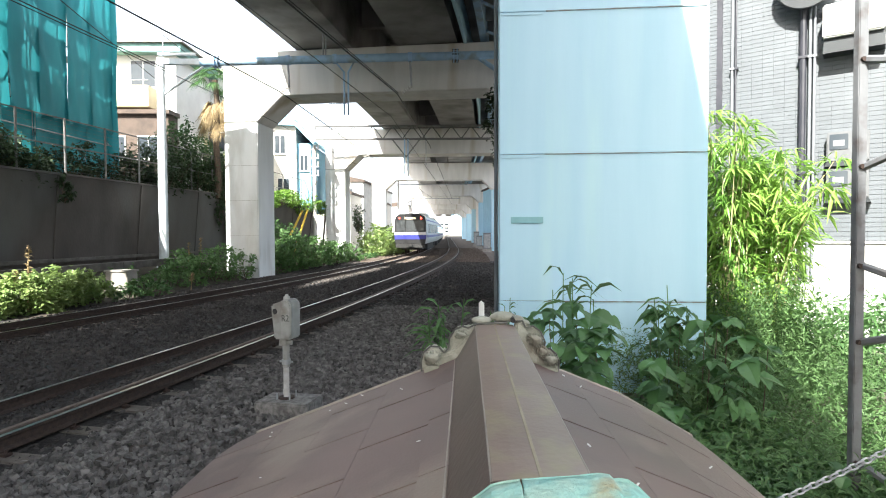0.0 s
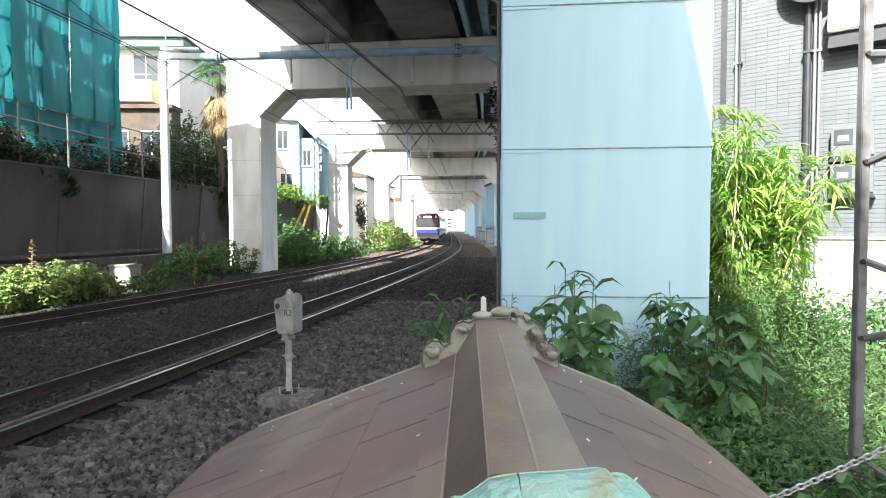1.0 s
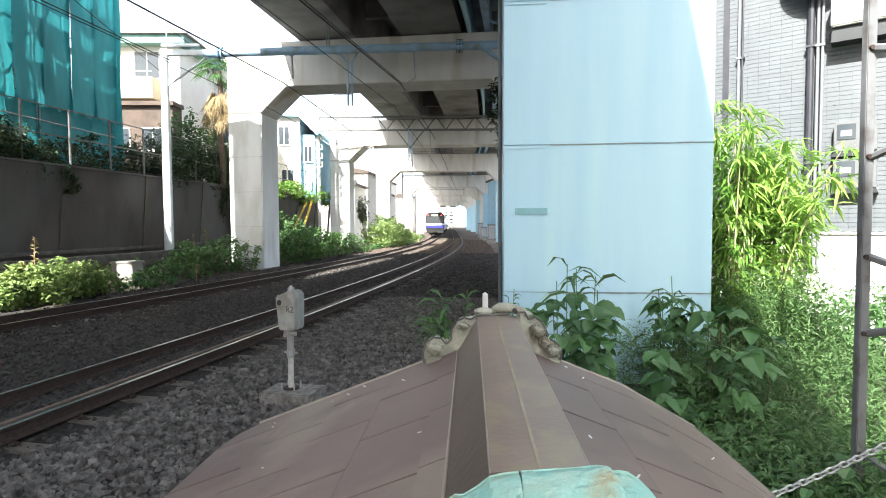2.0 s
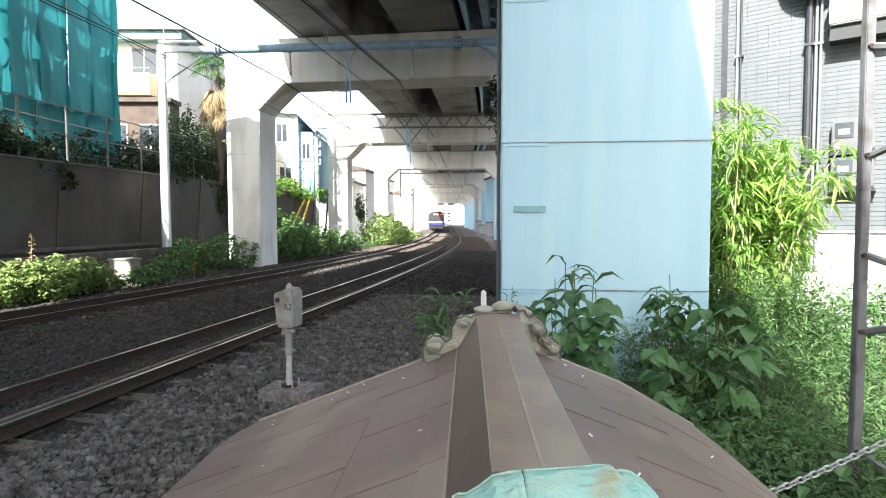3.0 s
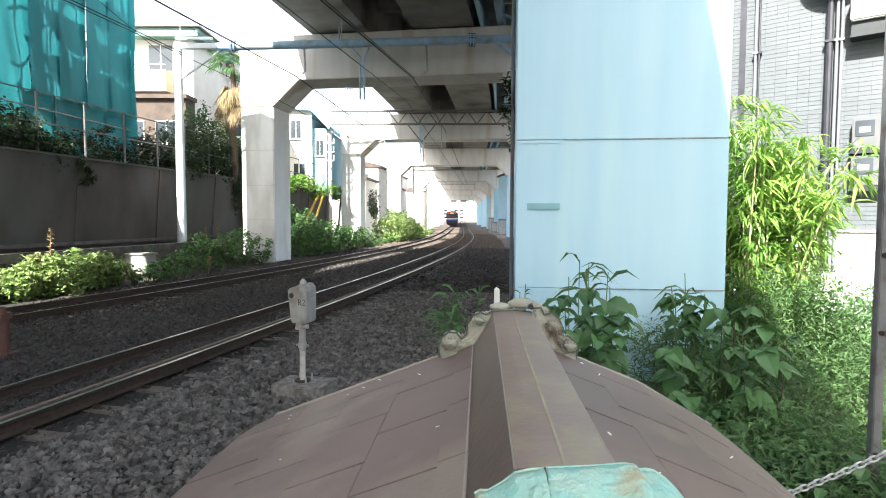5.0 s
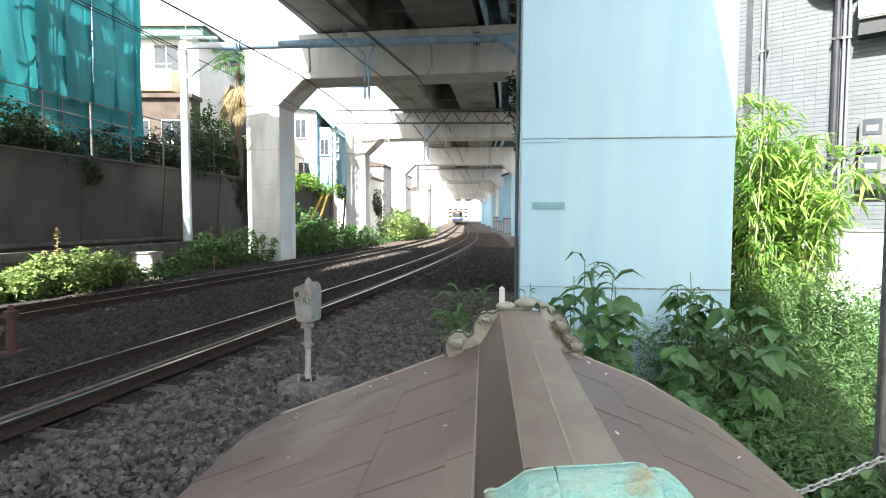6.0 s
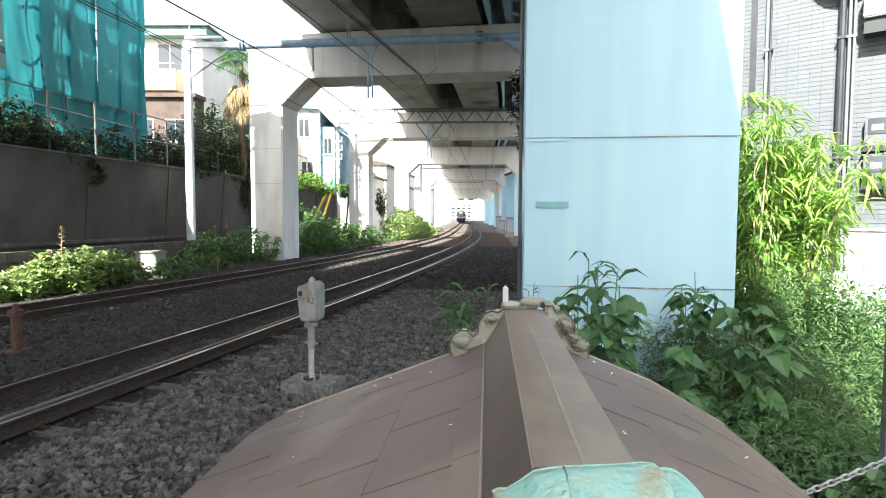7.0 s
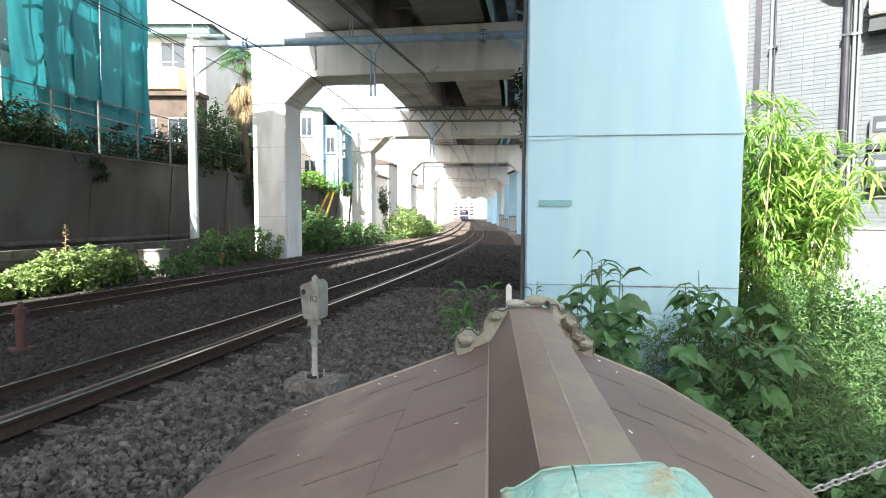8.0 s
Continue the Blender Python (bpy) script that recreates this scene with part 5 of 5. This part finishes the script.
def build_right_plants():
    rng = np.random.default_rng(50)
    # broad-leaved creeper in front of the pillar: three leaflets to a stalk
    t = thing("creeper", "broad-leaved creeper climbing before the pillar", "weed", pose(2.2, 6.6, -0.34))
    base, way, ln = [], [], []
    bm = bmesh.new()
    for i in range(250):
        u = rng.uniform(0, 1)
        x = -0.95 + 2.2 * u
        y = rng.uniform(-1.6, 1.1)
        top = 1.22 + 0.2 * math.sin(u * 9) - 0.4 * math.exp(-((u - 0.55) / 0.11) ** 2)
        z = 0.15 + top * rng.random() ** 0.75
        if 0.325 < (x + 2.2) / (y + 6.6) < 0.385 and z > 0.3:
            continue
        hub = np.array([x, y, z])
        d = rng.normal(0, 1, 3)
        d[1] -= 0.7
        d[2] = d[2] * 0.3 - 0.15
        d /= np.linalg.norm(d)
        if i % 3 == 0:
            rod(bm, (x * 0.93, y, 0), (x, y, z), 0.007, 0.004, 5)
        s = np.cross(d, [0, 0, 1])
        for a, k in ((0, 1.0), (1.3, 0.85), (-1.3, 0.85)):
            base.append(hub + d * 0.02)
            way.append(d * math.cos(a) + s * math.sin(a))
            ln.append(rng.uniform(0.13, 0.28) * k)
    ln = np.array(ln)
    leaf_mesh("leaves", base, way, ln, ln * 0.8, M["kudzu"], t, 0.45, fold=0.12, rng=rng, rows_of=ROUND)
    tagged(part("stem_tangle", bm, M["bark"], t), kind="stuff")

    # long strappy grasses
    def grass(label, spots, h, width, mm, seed, blades=9):
        r = np.random.default_rng(seed)
        p0 = spots[0]
        t = thing("tall_grass", label, "grass", pose(p0[0], p0[1], -0.34))
        base, way, ln = [], [], []
        bm = bmesh.new()
        for x, y, zt in spots:
            hh = zt + 0.34
            o = np.array([x - p0[0], y - p0[1], 0])
            tip = o + [r.normal(0, 0.08), r.normal(0, 0.08), hh * 0.86]
            rod(bm, Vector(o), Vector(tip), 0.008, 0.005, 5)
            for k in range(blades):
                f = r.uniform(0.35, 1.0)
                az = r.uniform(0, 6.28)
                base.append(o + (tip - o) * f)
                way.append([math.cos(az), math.sin(az), r.uniform(0.5, 1.5)])
                ln.append(h * r.uniform(0.6, 1.1))
        leaf_mesh("blades", base, way, np.array(ln), width, M[mm], t, 0.75, fold=0.2, rng=r)
        tagged(part("stem_tangle", bm, M["leaf"], t), kind="stuff")

    grass("tall arching grass before the pillar", [(1.40, 6.2, 1.65), (1.5, 6.3, 1.85), (1.6, 6.2, 1.8), (1.72, 6.2, 1.7), (1.9, 6.3, 1.5), (2.7, 6.3, 1.5), (2.8, 6.3, 1.65), (2.6, 6.2, 1.4), (2.95, 6.3, 1.4)], 0.62, 0.05, "leaf", 61, 9)
    grass("tuft of strappy leaves beyond the roof", [(0.08, 5.2, 1.55), (0.15, 5.25, 1.6), (0.22, 5.15, 1.5), (0.16, 5.3, 1.65), (0.28, 5.2, 1.35), (0.05, 5.15, 1.4), (0.2, 5.1, 1.62)], 0.38, 0.045, "leaf", 62, 20)
    grass("small branching weed at the pillar corner", [(1.0, 7.6, 1.2), (1.06, 7.7, 1.35), (0.98, 7.8, 1.1)], 0.22, 0.03, "leaf", 63, 16)
    grass("long leaning blades in the undergrowth", [(rng.uniform(2.2, 3.6), rng.uniform(3.4, 4.8), rng.uniform(0.0, 0.35)) for i in range(26)], 0.5, 0.055, "kudzu", 64, 7)

    def mass(label, n, x0, x1, y0, y1, top, leaf, width, mm, seed, up=0.5):
        r = np.random.default_rng(seed)
        t = thing("undergrowth", label, "weeds", pose((x0 + x1) / 2, (y0 + y1) / 2, -0.34))
        x, y = r.uniform(x0, x1, n), r.uniform(y0, y1, n)
        hump = 0.75 + 0.25 * np.sin(x * 3.1 + y * 2.3) * np.cos(x * 1.7 - y * 2.9)
        z = (top + 0.34) * hump * r.random(n) ** 0.6
        # leaves gather on stalks
        k = n // 14
        sx, sy = r.uniform(x0, x1, k), r.uniform(y0, y1, k)
        idx = r.integers(0, k, n)
        x, y = sx[idx] + r.normal(0, 0.07, n), sy[idx] + r.normal(0, 0.07, n)
        s = r.uniform(0.55, 1.25, n)
        pts = np.stack([x - (x0 + x1) / 2, y - (y0 + y1) / 2, z], 1)
        leaf_mesh("leaves", pts, ball_ways(n, r, up), leaf * s, width * s, M[mm], t, 0.4, rng=r)

    mass("fine ferny undergrowth below the bamboo", 16000, 2.6, 5.9, 5.4, 8.3, 0.75, 0.10, 0.022, "weed", 71)
    mass("tall feathery weeds beside the pillar", 9000, 4.1, 5.4, 7.2, 8.4, 1.5, 0.11, 0.02, "weed", 72)
    mass("dark leafy weeds beside the shrine", 16000, 1.0, 3.4, 3.2, 6.2, 0.45, 0.085, 0.018, "weed", 73)
    mass("broad dark leaves low beside the shrine", 1500, 1.2, 3.2, 3.4, 5.6, 0.35, 0.15, 0.10, "kudzu", 78)
    mass("leafy weeds along the foot of the mast", 12000, 2.6, 5.2, 3.4, 5.8, 0.4, 0.10, 0.020, "weed", 74)
    mass("long-leaved weeds below the chain", 3200, 1.9, 3.6, 3.0, 4.6, 0.2, 0.19, 0.038, "leaf", 79, 0.9)
    mass("weeds behind the lattice mast", 6000, 5.2, 8.0, 7.4, 10.0, 1.1, 0.14, 0.05, "leaf", 75)
    mass("low weeds at the ballast edge", 2500, -0.5, 1.3, 3.8, 7.8, -0.12, 0.12, 0.03, "leaf", 76)
    shrub("dark creeper hanging on the viaduct column", [(3.2, 23.5, 6.6, 0.8, 1.1), (3.4, 23.5, 5.2, 0.6, 0.9), (3.0, 23.6, 7.6, 0.5, 0.6)], 0.2, 0.10, 1600, M["darkleaf"], 77)


# ---- trackside box ----
def lettering(text, size, m, material, parent):
    c = bpy.data.curves.new("lettering", "FONT")
    c.body, c.size, c.extrude, c.align_x = text, size, 0.002, "CENTER"
    tmp = new("lettering_source", c)
    me = bpy.data.meshes.new_from_object(tmp.evaluated_get(bpy.context.evaluated_depsgraph_get()))
    bpy.data.objects.remove(tmp)
    me.materials.append(material)
    ob = new("lettering", me)
    ob.parent = parent
    ob.matrix_basis = m
    return ob


def build_signal_box():
    t = thing("trackside_box", "grey cast trackside terminal box on a short galvanised post", "box", pose(-1.79, 7.1, -0.2, 0, 0, -14) @ Matrix.Diagonal((0.87, 0.87, 1.0, 1.0)))
    pad = part("pad", box(-0.36, 0.44, -0.28, 0.28, -0.2, 0.13, bevel=0.02), M["pad"], t, "rough concrete footing")
    part("flange", tube((0, 0, 0.12), (0, 0, 0.15), 0.12, 0.11, 14), M["rust"], t)
    for a in (45, 135, 225, 315):
        x, y = 0.14 * math.cos(radians(a)), 0.14 * math.sin(radians(a))
        part("anchor_bolt", tube((x, y, 0.12), (x, y, 0.21), 0.012, seg=6), M["galv"], t)
    part("post", tube((0, 0, 0.10), (0, 0, 0.52), 0.042, 0.042, 14), M["postwhite"], t, "pale painted lower post")
    part("post_neck", tube((0, 0, 0.52), (0, 0, 0.90), 0.05, 0.05, 14), M["box"], t)
    part("clamp", rod(tube((0, 0, 0.56), (0, 0, 0.62), 0.062, 0.062, 14), (-0.1, 0, 0.59), (0.1, 0, 0.59), 0.014, seg=6), M["galv"], t)
    part("cable_gland", rod(tube((-0.02, -0.02, 0.80), (-0.02, -0.02, 0.89), 0.075, 0.06, 12), (0.04, -0.05, 0.84), (0.12, -0.05, 0.84), 0.03, seg=8), M["box"], t)
    bm = outline(bmesh.new(), [(-0.105, 0.89), (0.15, 0.89), (0.16, 1.30), (0.135, 1.36), (0.05, 1.385), (-0.03, 1.35), (-0.145, 1.32), (-0.15, 1.26)], -0.15, 0.15)
    bmesh.ops.bevel(bm, geom=bm.edges[:], offset=0.018, segments=2, affect="EDGES")
    case = part("case", bm, M["box"], t)
    part("knob", rod(tube((0.02, 0, 1.36), (0.02, 0, 1.41), 0.05, 0.045, 12), (0.02, 0, 1.41), (0.02, 0, 1.435), 0.03, 0.02, 10), M["box"], case)
    part("port", tube((-0.085, -0.156, 1.235), (-0.085, -0.145, 1.235), 0.035, seg=16), M["black"], case, "round black cable port")
    part("door", box(0.01, 0.148, -0.164, -0.152, 0.93, 1.28, bevel=0.008), M["box"], case)
    lettering("R2", 0.11, pose(0.08, -0.168, 1.12, 90, 0, 0), M["ink"], case)


# ---- the train ----
def car_parts(t, cab):
    y0, y1 = 0.0, 19.6
    sec = [(-1.36, 0.98), (-1.475, 1.5), (-1.475, 3.0), (-1.36, 3.5), (-1.0, 3.72), (0, 3.80), (1.0, 3.72), (1.36, 3.5), (1.475, 3.0), (1.475, 1.5), (1.36, 0.98)]
    body = part("body", outline(bmesh.new(), sec, y0 + (0.25 if cab else 0), y1), M["trainsteel"], t, "brushed stainless body")
    for s in (-1, 1):
        part("waist_band", box(min(s * 1.476, s * 1.49), max(s * 1.476, s * 1.49), y0 + 0.4, y1 - 0.1, 1.55, 1.78), M["trainblue"], body, "indigo band")
        part("waist_line", box(min(s * 1.476, s * 1.49), max(s * 1.476, s * 1.49), y0 + 0.4, y1 - 0.1, 1.784, 1.90), M["trainwhite"], body, "cream band")
        part("roof_band", box(min(s * 1.44, s * 1.46), max(s * 1.44, s * 1.46), y0 + 0.4, y1 - 0.1, 3.12, 3.24), M["trainblue"], body)
        for k in range(4):
            y = 2.2 + k * 4.75
            d = part("door", box(min(s * 1.47, s * 1.486), max(s * 1.47, s * 1.486), y, y + 1.3, 1.06, 3.0), M["trainsteel"], body)
            part("door_pane", box(min(s * 1.48, s * 1.493), max(s * 1.48, s * 1.493), y + 0.12, y + 1.18, 1.95, 2.85), M["glass"], d)
            if k < 3:
                part("window", box(min(s * 1.47, s * 1.492), max(s * 1.47, s * 1.492), y + 1.75, y + 4.3, 1.95, 2.85), M["glass"], body)
    part("underframe", box(-1.2, 1.2, 5.2, 14.4, 0.28, 0.975, bevel=0.05), M["underframe"], t)
    part("air_conditioner", box(-0.95, 0.95, 7.0, 11.5, 3.72, 4.06, bevel=0.08), M["galv"], t)
    for y in (2.6, 16.9):
        b = part("bogie", box(-1.0, 1.0, y - 1.4, y + 1.4, 0.42, 0.80, bevel=0.05), M["underframe"], t)
        for dy in (-1.05, 1.05):
            for s in (-1, 1):
                part("wheel", tube((s * 0.5, y + dy, 0.43), (s * 0.62, y + dy, 0.43), 0.43, 0.43, 20), M["rust"], b)
    if cab:
        e = part("cab_end", outline(bmesh.new(), [(-1.34, 1.0), (-1.45, 1.5), (-1.45, 3.0), (-1.33, 3.48), (-0.98, 3.7), (0, 3.77), (0.98, 3.7), (1.33, 3.48), (1.45, 3.0), (1.45, 1.5), (1.34, 1.0)], 0.0, 0.246), M["trainface"], t, "black glazed cab end")
        part("cab_window", box(-1.25, 1.25, -0.02, 0.0, 2.15, 3.12, bevel=0.006), M["cabglass"], e)
        part("display", box(-0.5, 0.5, -0.025, 0.0, 3.24, 3.42), M["signglow"], e, "lit destination display")
        part("cab_band", box(-1.44, 1.44, -0.03, 0.0, 1.80, 2.06, bevel=0.01), M["trainwhite"], e, "pale upper band")
        part("cab_band", box(-1.44, 1.44, -0.03, 0.0, 1.40, 1.796, bevel=0.01), M["trainblue"], e, "indigo band")
        # pale steel panel coloured black for the shade it starts in
        part("cab_lower_panel", box(-1.38, 1.38, -0.015, 0.0, 1.02, 1.396, bevel=0.006), M["trainface"], e, "steel lower panel with shade put into its colour")
        part("cab_skirt", box(-1.34, 1.34, -0.02, 0.24, 0.62, 0.996, bevel=0.02), M["underframe"], e)
        for s in (-1, 1):
            part("tail_lamp", tube((s * 1.0, -0.035, 3.33), (s * 1.0, 0.0, 3.33), 0.085, seg=14), M["tail"], e, "lit red tail lamp")
            part("wiper", tube((s * 0.25, -0.035, 2.2), (s * 0.75, -0.035, 2.75), 0.015, seg=6), M["black"], e)
        part("coupler", rod(box(-0.2, 0.2, -0.45, -0.1, 0.72, 0.98, bevel=0.03), (0, -0.12, 0.85), (0, 0.4, 0.85), 0.1), M["underframe"], t)


def build_train():
    tail = thing("train_car", "rear cab car of a stainless commuter train, indigo and cream banded", "train car", None, "train cars")
    car_parts(tail, True)
    car = thing("train_car", "stainless commuter train car with an indigo and cream band", "train car", None, "train cars")
    car_parts(car, False)
    return [tail, car] + [copy_thing(car, pose(0, 0, 0)) for i in range(5)]


def train_pose(y):
    """Pose of a car whose rear stands at the distance y on the far track."""
    a, b = station(y + 2.6, 0, True)(0, 0), station(y + 16.9, 0, True)(0, 0)
    d = (b - a).normalized()
    o = a - d * 2.6
    return pose(o.x, o.y, 0, 0, 0, math.degrees(math.atan2(-d.x, d.y)))


def motions():
    times = (0, 0.5, 1, 1.7, 2.4, 2.8, 3.5, 4, 4.7, 5.3, 5.8, 6.5, 7.2, 8)
    for i, car in enumerate(train):
        walk(car, [(s, train_pose(51.8 + 17.6 * s + 20.0 * i)) for s in times])


build_decks()
for y, shift in PORTALS:
    build_portal(y, shift)
build_pillar()
build_left()
build_sun_blockers()
build_fence()
build_net()
build_poles()
build_wires()
build_houses()
build_palm()
build_left_plants()
build_roof()
build_ornaments()
build_right()
build_bamboo()
build_right_plants()
build_signal_box()
train = build_train()
build_ground()
build_tracks()
motions()
